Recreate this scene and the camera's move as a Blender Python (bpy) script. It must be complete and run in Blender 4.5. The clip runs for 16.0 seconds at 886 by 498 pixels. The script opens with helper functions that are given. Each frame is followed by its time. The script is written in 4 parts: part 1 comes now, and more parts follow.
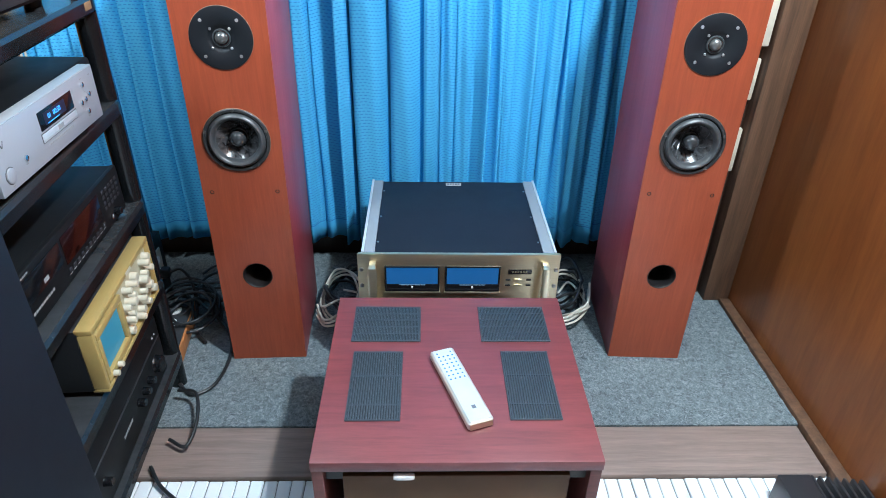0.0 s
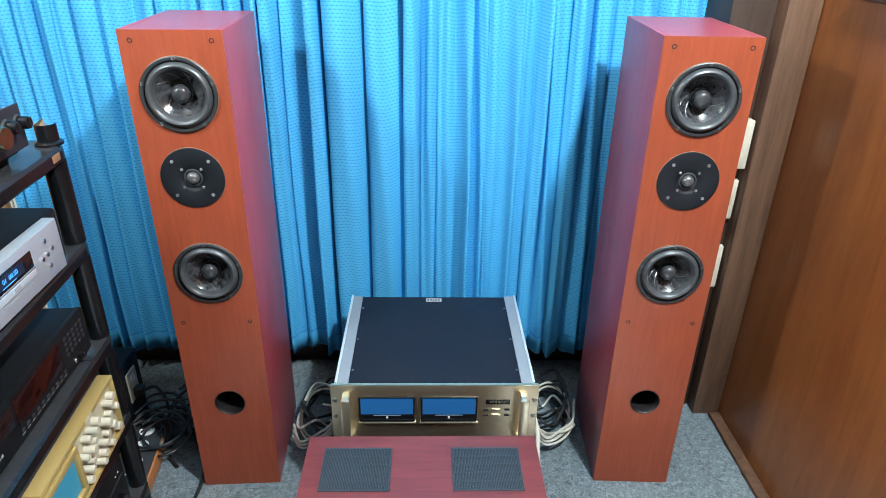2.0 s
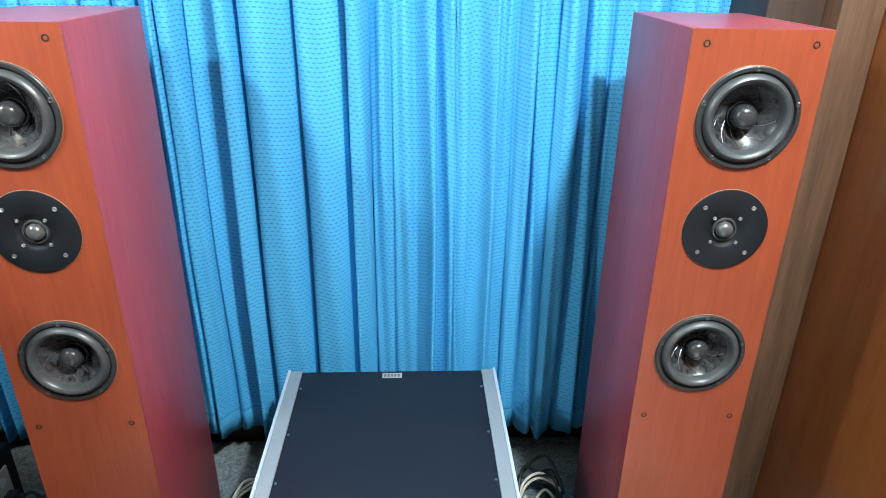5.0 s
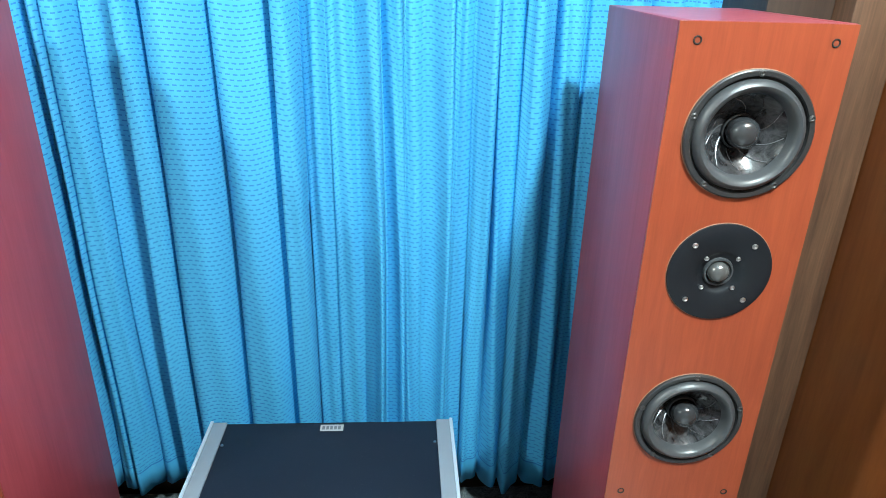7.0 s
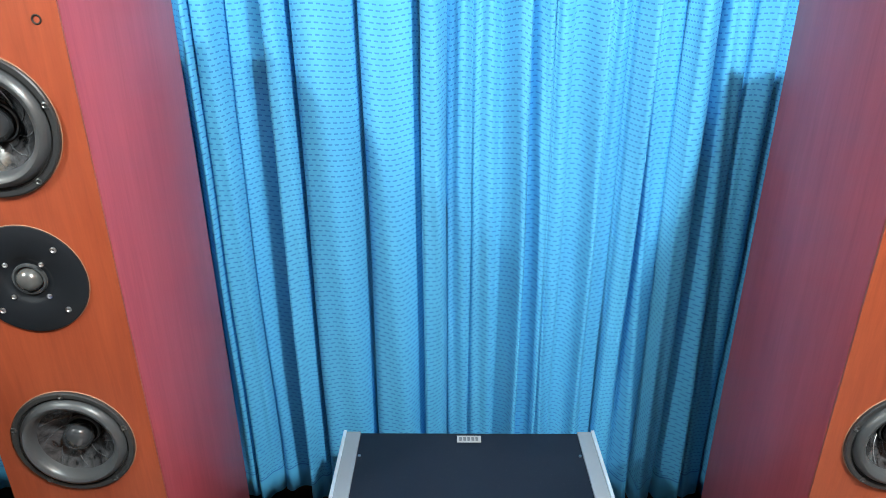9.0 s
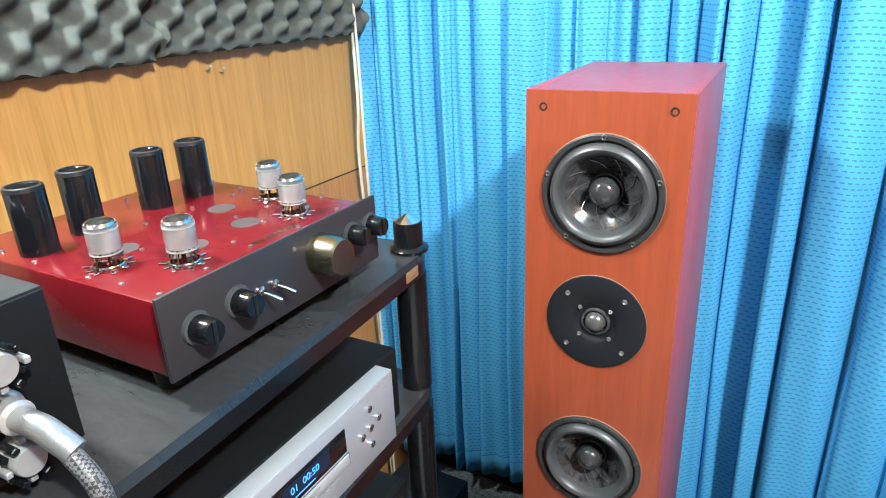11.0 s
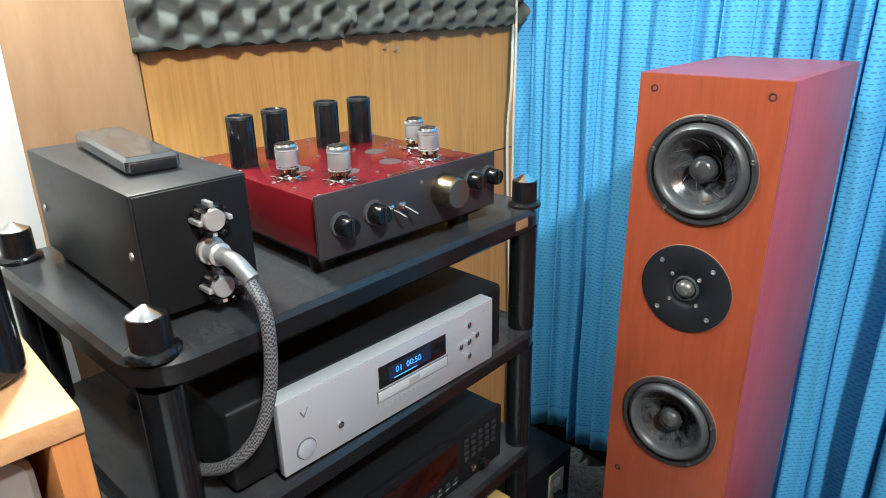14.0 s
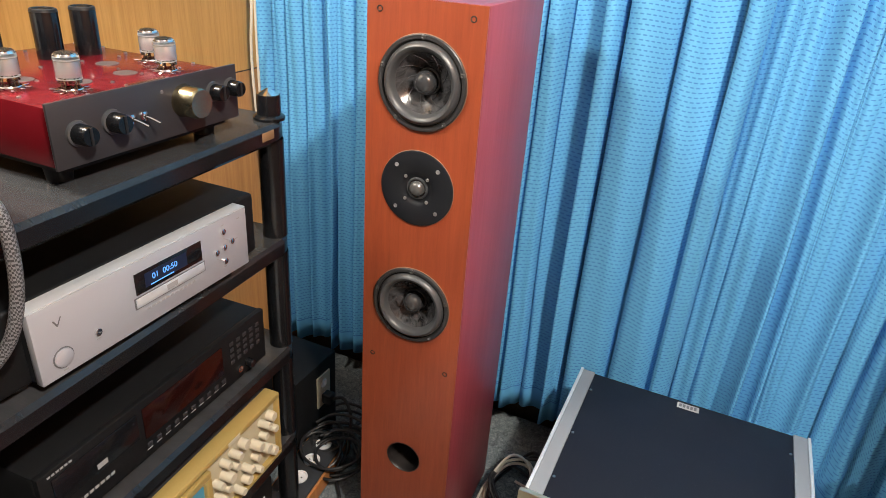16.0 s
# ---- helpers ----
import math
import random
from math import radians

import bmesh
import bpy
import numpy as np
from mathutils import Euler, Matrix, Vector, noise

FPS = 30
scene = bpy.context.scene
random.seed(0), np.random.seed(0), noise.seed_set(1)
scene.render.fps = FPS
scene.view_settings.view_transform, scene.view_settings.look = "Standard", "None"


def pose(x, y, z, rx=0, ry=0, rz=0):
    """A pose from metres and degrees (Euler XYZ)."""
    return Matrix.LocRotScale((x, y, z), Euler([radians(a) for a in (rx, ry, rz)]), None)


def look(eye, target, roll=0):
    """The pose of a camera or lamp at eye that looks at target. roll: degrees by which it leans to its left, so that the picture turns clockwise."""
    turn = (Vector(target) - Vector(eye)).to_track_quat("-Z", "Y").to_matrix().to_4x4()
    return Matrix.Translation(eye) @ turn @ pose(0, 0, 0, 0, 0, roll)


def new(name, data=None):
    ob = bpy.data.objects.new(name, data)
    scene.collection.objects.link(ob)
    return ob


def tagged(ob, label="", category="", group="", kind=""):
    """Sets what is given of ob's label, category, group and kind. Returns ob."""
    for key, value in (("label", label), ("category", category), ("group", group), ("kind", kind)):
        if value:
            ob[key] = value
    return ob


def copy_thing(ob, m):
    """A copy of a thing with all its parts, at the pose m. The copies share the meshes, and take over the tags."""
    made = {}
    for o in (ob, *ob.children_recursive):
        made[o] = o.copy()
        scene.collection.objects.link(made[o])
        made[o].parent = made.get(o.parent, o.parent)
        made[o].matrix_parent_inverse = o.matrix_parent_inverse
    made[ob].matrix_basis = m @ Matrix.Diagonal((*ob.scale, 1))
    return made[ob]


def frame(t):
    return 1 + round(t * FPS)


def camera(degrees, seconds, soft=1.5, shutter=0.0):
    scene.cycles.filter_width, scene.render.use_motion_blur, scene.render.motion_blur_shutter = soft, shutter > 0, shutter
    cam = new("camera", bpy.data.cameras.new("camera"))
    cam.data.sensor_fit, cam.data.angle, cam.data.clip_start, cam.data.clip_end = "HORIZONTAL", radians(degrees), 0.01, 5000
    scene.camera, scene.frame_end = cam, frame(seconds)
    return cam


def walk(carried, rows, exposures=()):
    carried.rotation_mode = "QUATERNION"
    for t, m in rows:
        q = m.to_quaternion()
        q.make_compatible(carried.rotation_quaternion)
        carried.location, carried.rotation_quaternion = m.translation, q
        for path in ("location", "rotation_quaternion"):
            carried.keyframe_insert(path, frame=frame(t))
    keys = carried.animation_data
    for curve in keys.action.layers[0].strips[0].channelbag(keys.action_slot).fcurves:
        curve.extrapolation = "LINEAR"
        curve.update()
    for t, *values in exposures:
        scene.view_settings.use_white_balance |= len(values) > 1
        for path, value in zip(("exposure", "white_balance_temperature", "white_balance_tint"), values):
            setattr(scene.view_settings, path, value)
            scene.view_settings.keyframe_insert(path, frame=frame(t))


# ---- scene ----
cam = camera(68.5, 16.0, soft=0.85)
PATH = [
    (0, (-0.014, 0.17, 1.192), (0.046, 1.877, 0.151), 1.3),
    (0.5, (-0.001, 0.184, 1.275), (0.06, 1.929, 0.3), 1.1),
    (1, (0.028, 0.222, 1.315), (0.084, 1.998, 0.398), 1.2),
    (1.5, (0.049, 0.25, 1.329), (0.109, 2.035, 0.428), 1.2),
    (2, (0.049, 0.271, 1.33), (0.101, 2.062, 0.441), 1.0),
    (2.5, (0.029, 0.339, 1.315), (0.083, 2.134, 0.433), 0.9),
    (3, (0.007, 0.39, 1.291), (0.057, 2.187, 0.414), 0.9),
    (3.5, (-0.006, 0.428, 1.257), (0.05, 2.24, 0.411), 0.8),
    (4, (0.021, 0.474, 1.239), (0.085, 2.294, 0.414), 0.8),
    (4.5, (0.082, 0.569, 1.23), (0.16, 2.394, 0.416), 0.8),
    (5, (0.126, 0.643, 1.229), (0.209, 2.469, 0.418), 0.8),
    (5.2, (0.145, 0.672, 1.231), (0.226, 2.498, 0.42), 0.8),
    (7.3, (0.211, 0.861, 1.183), (0.332, 2.696, 0.397), 1.5),
    (7.5, (0.205, 0.873, 1.176), (0.321, 2.71, 0.394), 1.6),
    (8, (0.158, 0.893, 1.168), (0.264, 2.734, 0.393), 1.5),
    (8.2, (0.131, 0.902, 1.168), (0.234, 2.741, 0.388), 1.5),
    (10.3, (-0.131, 0.875, 1.23), (-0.69, 2.635, 0.463), -3.2),
    (10.5, (-0.164, 0.857, 1.248), (-0.833, 2.577, 0.476), -3.0),
    (11, (-0.219, 0.809, 1.262), (-1.164, 2.41, 0.525), -2.4),
    (11.5, (-0.24, 0.781, 1.275), (-1.387, 2.252, 0.555), -3.2),
    (12, (-0.257, 0.755, 1.289), (-1.544, 2.114, 0.584), -3.6),
    (12.5, (-0.256, 0.736, 1.286), (-1.629, 2.01, 0.584), -3.1),
    (13, (-0.189, 0.731, 1.268), (-1.593, 1.971, 0.568), -2.6),
    (13.5, (-0.112, 0.731, 1.252), (-1.51, 1.976, 0.548), -2.1),
    (14, (-0.069, 0.719, 1.246), (-1.408, 2.02, 0.528), -1.0),
    (14.5, (-0.037, 0.691, 1.257), (-1.272, 2.086, 0.53), 0.3),
    (15, (-0.005, 0.66, 1.256), (-1.093, 2.167, 0.517), 2.1),
    (15.5, (0.023, 0.641, 1.245), (-0.893, 2.238, 0.461), 3.5),
    (16, (0.01, 0.647, 1.244), (-0.698, 2.295, 0.36), 4.2),
]
walk(cam, [(t, look(eye, target, roll)) for t, eye, target, roll in PATH], exposures=[(0, -0.04, 5900, 11), (3.5, -0.02, 6400, 10), (5, -0.02, 6400, 9), (7.3, -0.04, 6300, 4), (8.0, -0.04, 6750, 10), (8.2, -0.04, 6800, 11), (10.3, 0.03, 6650, 11), (11, 0.13, 6650, 11), (12.5, -0.04, 6700, 10), (13, -0.24, 6800, 11), (13.5, -0.30, 6800, 11), (15, -0.18, 6650, 13), (16, -0.32, 8300, 24)])

# ---- world, lamps ----
world = bpy.data.worlds.new("room_world")
scene.world = world
world.use_nodes = True
world.node_tree.nodes["Background"].inputs[0].default_value = (0.9, 0.95, 1.0, 1)
world.node_tree.nodes["Background"].inputs[1].default_value = 0.02


def bare_lamp(name, at, watts, radius, colour):
    data = bpy.data.lights.new(name, "POINT")
    data.energy, data.shadow_soft_size, data.color = watts, radius, colour
    ob = new(name, data)
    ob.location = at
    return ob


# two bare bulbs: one hanging above the rack, one under the ceiling
bare_lamp("hanging_bulb", (-0.94, 1.00, 1.73), 57, 0.045, (0.86, 1.0, 1.02))
bare_lamp("ceiling_bulb", (0.74, 0.55, 2.38), 285, 0.06, (0.86, 1.0, 1.02))


# ---- materials ----
class Nodes:
    """Short hand for building a node material."""

    def __init__(self, name):
        self.mat = bpy.data.materials.new(name)
        self.mat.use_nodes = True
        self.tree = self.mat.node_tree
        self.bsdf = self.tree.nodes["Principled BSDF"]

    def add(self, kind, **values):
        node = self.tree.nodes.new(kind)
        for key, value in values.items():
            node.inputs[key].default_value = value
        return node

    def link(self, a, b):
        self.tree.links.new(a, b)

    def coords(self, scale=(1, 1, 1), space="Object", turn=(0, 0, 0)):
        tex = self.add("ShaderNodeTexCoord")
        mapping = self.add("ShaderNodeMapping")
        mapping.inputs["Scale"].default_value = scale
        mapping.inputs["Rotation"].default_value = [radians(a) for a in turn]
        self.link(tex.outputs[space], mapping.inputs[0])
        return mapping.outputs[0]

    def noise(self, vec, scale, detail=4, rough=0.55, distort=0.0):
        node = self.add("ShaderNodeTexNoise", Scale=scale, Detail=detail, Roughness=rough, Distortion=distort)
        self.link(vec, node.inputs["Vector"])
        return node.outputs["Fac"]

    def ramp(self, fac, *stops):
        node = self.add("ShaderNodeValToRGB")
        els = node.color_ramp.elements
        while len(els) < len(stops):
            els.new(0.5)
        for el, (pos, col) in zip(els, stops):
            el.position, el.color = pos, (*col, 1) if len(col) == 3 else col
        self.link(fac, node.inputs[0])
        return node.outputs[0]

    def mix(self, fac, a, b, blend="MIX"):
        node = self.tree.nodes.new("ShaderNodeMix")
        node.data_type, node.blend_type = "RGBA", blend
        for socket, value in ((node.inputs[0], fac), (node.inputs[6], a), (node.inputs[7], b)):
            if isinstance(value, (int, float)):
                socket.default_value = value
            elif isinstance(value, tuple):
                socket.default_value = (*value, 1)
            else:
                self.link(value, socket)
        return node.outputs[2]

    def math(self, op, a, b=0.0):
        node = self.tree.nodes.new("ShaderNodeMath")
        node.operation = op
        for socket, value in ((node.inputs[0], a), (node.inputs[1], b)):
            if isinstance(value, (int, float)):
                socket.default_value = value
            else:
                self.link(value, socket)
        return node.outputs[0]

    def span(self, fac, low, high):
        node = self.tree.nodes.new("ShaderNodeMapRange")
        node.inputs[3].default_value, node.inputs[4].default_value = low, high
        self.link(fac, node.inputs[0])
        return node.outputs[0]

    def done(self, colour=None, rough=None, bump=None, strength=0.2, depth=0.002, **values):
        for socket, value in (("Base Color", colour), ("Roughness", rough)):
            if value is None:
                continue
            if isinstance(value, (int, float)):
                self.bsdf.inputs[socket].default_value = value
            elif isinstance(value, tuple):
                self.bsdf.inputs[socket].default_value = (*value, 1)
            else:
                self.link(value, self.bsdf.inputs[socket])
        if bump is not None:
            node = self.add("ShaderNodeBump", Strength=strength, Distance=depth)
            self.link(bump, node.inputs["Height"])
            self.link(node.outputs[0], self.bsdf.inputs["Normal"])
        for key, value in values.items():
            self.bsdf.inputs[key.replace("_", " ")].default_value = value
        return self.mat


def wood(name, dark, light, scale=(18, 18, 1.6), rough=(0.3, 0.45), bump=0.08, wear=0.25, coat=0.0, turn=(0, 0, 0)):
    n = Nodes(name)
    v = n.coords(scale, turn=turn)
    grain = n.noise(v, 3.0, 7, 0.62, 0.5)
    fine = n.noise(v, 17.0, 3, 0.6)
    both = n.math("ADD", n.math("MULTIPLY", grain, 0.75), n.math("MULTIPLY", fine, 0.25))
    col = n.ramp(both, (0.30, dark), (0.72, light))
    blot = n.noise(n.coords((1, 1, 1)), 3.2, 4, 0.6)
    col = n.mix(n.math("MULTIPLY", n.span(blot, 0, 1), wear), col, tuple(c * 0.55 for c in dark))
    return n.done(col, n.span(blot, *rough), both, bump, 0.001, Coat_Weight=coat, Coat_Roughness=0.15)


def plain(name, colour, rough=0.5, metal=0.0, vary=0.15, scale=40.0, bump=0.05, spec=0.5, coat=0.0):
    """Paint, plastic or metal with slight wear at two scales."""
    n = Nodes(name)
    v = n.coords()
    big, small = n.noise(v, 5.0, 3), n.noise(v, scale, 4)
    both = n.math("ADD", n.math("MULTIPLY", big, 0.6), n.math("MULTIPLY", small, 0.4))
    col = n.mix(n.span(both, 0, 1), tuple(max(0, c * (1 - vary)) for c in colour), tuple(min(1, c * (1 + vary)) for c in colour))
    return n.done(col, n.span(both, max(0.03, rough - 0.08), min(1, rough + 0.08)), small, bump, 0.0006, Metallic=metal, Specular_IOR_Level=spec, Coat_Weight=coat)


def brushed(name, colour, scale=(4, 90, 90), rough=0.3):
    n = Nodes(name)
    lines = n.noise(n.coords(scale), 9.0, 4, 0.6)
    col = n.mix(lines, tuple(c * 0.8 for c in colour), tuple(min(1, c * 1.12) for c in colour))
    return n.done(col, n.span(lines, rough - 0.08, rough + 0.12), lines, 0.06, 0.0004, Metallic=1.0)


def dusty_black(name, colour=(0.012, 0.013, 0.015), rough=0.35, dust=0.25, spec=0.28, settled=0.0):
    """Black finish with specks and a film; settled: grey dust lying on faces that look up."""
    n = Nodes(name)
    v = n.coords()
    specks = n.ramp(n.noise(v, 260.0, 2, 0.5), (0.66, (0, 0, 0)), (0.74, (1, 1, 1)))
    film = n.noise(v, 7.0, 5, 0.65)
    amount = n.math("MULTIPLY", n.math("ADD", n.math("MULTIPLY", specks, 0.35), n.math("MULTIPLY", film, 0.25)), dust)
    if settled:
        geo, parts = n.add("ShaderNodeNewGeometry"), n.add("ShaderNodeSeparateXYZ")
        n.link(geo.outputs["Normal"], parts.inputs[0])
        smear = n.ramp(n.noise(n.coords((1, 3, 1)), 6.0, 5, 0.7, 0.8), (0.30, (0.45, 0.45, 0.45)), (0.70, (1, 1, 1)))
        lying = n.math("MULTIPLY", n.math("POWER", n.math("MAXIMUM", parts.outputs[2], 0.0), 4.0), settled)
        amount = n.math("ADD", amount, n.math("MULTIPLY", lying, smear))
    col = n.mix(amount, colour, (0.35, 0.36, 0.38))
    return n.done(col, n.span(film, rough - 0.1, rough + 0.2), n.noise(v, 120.0, 3), 0.06, 0.0005, Specular_IOR_Level=spec)


def glow(name, colour, strength):
    n = Nodes(name)
    n.bsdf.inputs["Emission Color"].default_value = (*colour, 1)
    return n.done((0.01, 0.01, 0.01), 0.3, Emission_Strength=strength)


M = {}
M["baffle"] = wood("cherry_veneer_front", (0.215, 0.038, 0.0150), (0.325, 0.066, 0.0255), (26, 26, 2.0), (0.34, 0.46), 0.05, 0.18, 0.15)
M["cabinet"] = wood("mahogany_veneer_side", (0.25, 0.035, 0.046), (0.36, 0.062, 0.076), (22, 22, 1.4), (0.36, 0.46), 0.04, 0.15, 0.12)
M["rubber"] = plain("black_rubber", (0.048, 0.051, 0.055), 0.36, vary=0.2, bump=0.03)
M["cut_edge"] = plain("chipped_veneer_edge", (0.26, 0.13, 0.08), 0.6, vary=0.5, scale=160)
M["driver_frame"] = plain("cast_driver_frame", (0.035, 0.036, 0.038), 0.38, 0.3)
M["tweeter_plate"] = plain("tweeter_faceplate", (0.008, 0.0095, 0.0125), 0.48, vary=0.1, spec=0.28)
M["bulb"] = plain("phase_bulb", (0.030, 0.031, 0.034), 0.12, 0.0, 0.1, bump=0.0, coat=0.6)
M["dome"] = plain("tweeter_dome", (0.16, 0.16, 0.16), 0.22, 0.6, 0.1)
M["screw"] = plain("steel_screw", (0.45, 0.45, 0.46), 0.3, 1.0)
M["dark_screw"] = plain("dark_screw", (0.10, 0.10, 0.10), 0.35, 0.8)
M["hole"] = plain("dark_socket", (0.006, 0.005, 0.005), 0.7)
M["port"] = plain("port_tube", (0.012, 0.010, 0.010), 0.45)

n = Nodes("translucent_speaker_cone")
v = n.coords()
mot = n.noise(v, 45.0, 5, 0.7, 1.5)
M["cone"] = n.done(n.ramp(mot, (0.35, (0.006, 0.006, 0.007)), (0.75, (0.075, 0.075, 0.08))), 0.18, mot, 0.15, 0.001)
M["cone_line"] = plain("cone_rib", (0.35, 0.35, 0.37), 0.25, 0.8)

# patterned curtain cloth: rows of short woven dashes
n = Nodes("blue_dash_weave_curtain")
tex = n.add("ShaderNodeTexCoord")
sep = n.add("ShaderNodeSeparateXYZ")
n.link(tex.outputs["UV"], sep.inputs[0])
row = n.math("DIVIDE", sep.outputs[1], 0.0092)
odd = n.math("MULTIPLY", n.math("MODULO", n.math("FLOOR", row), 2.0), 0.5)
fu = n.math("FRACT", n.math("ADD", n.math("DIVIDE", sep.outputs[0], 0.0122), odd))
fv = n.math("FRACT", row)
above_hem = n.math("GREATER_THAN", sep.outputs[1], 0.172)
dash = n.math("MULTIPLY", n.math("MULTIPLY", n.math("LESS_THAN", fu, 0.62), n.math("LESS_THAN", fv, 0.26)), above_hem)
seam = n.math("LESS_THAN", n.math("ABSOLUTE", n.math("SUBTRACT", sep.outputs[1], 0.170)), 0.0018)
cloth = n.noise(n.coords((1, 1, 1)), 6.0, 4)
weave = n.noise(n.coords((1, 1, 1)), 420.0, 2)
base = n.mix(cloth, (0.074, 0.410, 0.700), (0.100, 0.480, 0.790))
col = n.mix(n.math("MULTIPLY", n.math("MAXIMUM", dash, seam), 0.75), base, (0.018, 0.125, 0.470))
relief = n.math("SUBTRACT", n.math("MULTIPLY", weave, 0.3), dash)
M["curtain"] = n.done(col, 0.62, relief, 0.35, 0.001, Specular_IOR_Level=0.3)
# light seeps through the thin cloth
through_cloth = n.add("ShaderNodeBsdfTranslucent", Color=(0.05, 0.34, 0.85, 1))
blend_cloth = n.add("ShaderNodeMixShader", Fac=0.14)
n.link(n.bsdf.outputs[0], blend_cloth.inputs[1])
n.link(through_cloth.outputs[0], blend_cloth.inputs[2])
n.link(blend_cloth.outputs[0], n.tree.nodes["Material Output"].inputs["Surface"])
n = Nodes("white_curtain_cloth")
weave = n.noise(n.coords(), 380.0, 2)
M["white_cloth"] = n.done(n.mix(n.noise(n.coords(), 4.0), (0.50, 0.475, 0.44), (0.62, 0.60, 0.56)), 0.8, weave, 0.15, 0.0006)

M["wall_veneer"] = wood("golden_wall_veneer", (0.36, 0.170, 0.042), (0.57, 0.310, 0.098), (30, 30, 1.2), (0.38, 0.55), 0.08, 0.12)
M["wall_veneer_low"] = wood("reddish_wall_veneer", (0.33, 0.135, 0.040), (0.52, 0.250, 0.085), (30, 30, 1.2), (0.38, 0.55), 0.08, 0.12)
M["wall_ply"] = wood("pale_plywood", (0.25, 0.135, 0.066), (0.37, 0.220, 0.118), (5, 5, 1.5), (0.5, 0.7), 0.05, 0.2)
M["door_brown"] = wood("varnished_brown_panel", (0.175, 0.047, 0.0115), (0.345, 0.116, 0.028), (6, 6, 0.7), (0.30, 0.48), 0.06, 0.45, 0.2)
M["jamb"] = wood("worn_brown_jamb", (0.045, 0.021, 0.012), (0.20, 0.100, 0.053), (15, 15, 0.9), (0.45, 0.65), 0.25, 0.35)
M["jamb_dark"] = wood("dark_stained_board", (0.030, 0.017, 0.012), (0.07, 0.040, 0.027), (30, 30, 1.6), (0.45, 0.6), 0.15, 0.4)
M["plank"] = wood("worn_plank", (0.165, 0.115, 0.094), (0.31, 0.225, 0.190), (1.6, 26, 26), (0.5, 0.7), 0.12, 0.3)
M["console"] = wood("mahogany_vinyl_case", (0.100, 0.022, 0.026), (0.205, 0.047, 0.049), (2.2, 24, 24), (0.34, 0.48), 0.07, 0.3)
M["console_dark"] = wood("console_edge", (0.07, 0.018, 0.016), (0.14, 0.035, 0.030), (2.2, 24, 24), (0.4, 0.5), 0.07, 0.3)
M["oak_box"] = wood("light_cherry_box", (0.42, 0.20, 0.085), (0.60, 0.335, 0.16), (3, 30, 30), (0.4, 0.55), 0.06, 0.15)
M["oak_face"] = wood("orange_cherry_face", (0.34, 0.12, 0.035), (0.50, 0.20, 0.065), (30, 30, 2), (0.4, 0.5), 0.06, 0.15)

n = Nodes("grey_needle_felt_carpet")
v = n.coords()
fibre, spot, wide = n.noise(v, 300.0, 4, 0.7), n.noise(v, 82.0, 5, 0.78, 1.2), n.noise(v, 5.0, 3)
col = n.ramp(n.math("ADD", n.math("MULTIPLY", fibre, 0.35), n.math("MULTIPLY", spot, 0.65)), (0.36, (0.036, 0.046, 0.050)), (0.50, (0.145, 0.174, 0.184)), (0.66, (0.35, 0.39, 0.40)))
col = n.mix(n.math("MULTIPLY", wide, 0.3), col, (0.08, 0.09, 0.095))
M["carpet"] = n.done(col, 0.95, fibre, 0.6, 0.004, Specular_IOR_Level=0.15)
M["mat_white"] = plain("white_ribbed_mat", (0.72, 0.74, 0.76), 0.7, vary=0.08, bump=0.2)
M["wall_paint"] = plain("grey_wall_paint", (0.20, 0.20, 0.20), 0.7, vary=0.06)
M["ceiling_paint"] = plain("dull_ceiling_paint", (0.34, 0.345, 0.35), 0.8, vary=0.05)
M["foam"] = plain("charcoal_acoustic_foam", (0.084, 0.089, 0.082), 0.95, vary=0.3, scale=300, bump=0.5, spec=0.15)

M["rack"] = dusty_black("dusty_black_lacquer", (0.004, 0.0045, 0.0055), 0.16, 0.05, 0.45, 0.11)
M["black_case"] = dusty_black("black_painted_steel", (0.007, 0.008, 0.0095), 0.36, 0.07, 0.32, 0.09)
M["black_matt"] = dusty_black("black_vinyl_case", (0.004, 0.0045, 0.0052), 0.42, 0.05, 0.2)
M["gloss_black"] = plain("piano_black", (0.006, 0.0065, 0.008), 0.14, vary=0.1, bump=0.0, spec=0.45)
# lighter than the black shell: the white curtain's reflection is put into this colour
M["lid"] = plain("gloss_lid_painted_reflection", (0.060, 0.060, 0.058), 0.14, vary=0.12, bump=0.0)
M["slab"] = plain("charcoal_laminate", (0.0065, 0.0088, 0.0135), 0.5, vary=0.12, bump=0.03, spec=0.25)
M["amp_top"] = dusty_black("amp_top_plate", (0.006, 0.009, 0.0165), 0.44, 0.07, 0.16)
M["silver"] = plain("satin_silver_paint", (0.40, 0.42, 0.46), 0.36, 0.35, 0.04, 260)
M["rail_grey"] = plain("satin_grey_rail", (0.22, 0.245, 0.27), 0.45, 0.15, 0.06)
M["silver_rail"] = plain("silver_rail", (0.66, 0.70, 0.73), 0.36, 0.5, 0.06)
M["champagne"] = brushed("champagne_faceplate", (0.68, 0.59, 0.42), (4, 90, 90), 0.38)
M["champagne_light"] = plain("champagne_handle", (0.70, 0.62, 0.45), 0.3, 0.9)
M["meter"] = glow("blue_meter_face", (0.018, 0.20, 0.58), 0.5)
M["meter_line"] = glow("meter_scale_mark", (0.45, 0.75, 1.0), 0.7)
n = Nodes("scratched_gloss_film")
scr = n.noise(n.coords((26, 8, 8), turn=(0, 0, 30)), 4.0, 5, 0.75, 1.2)
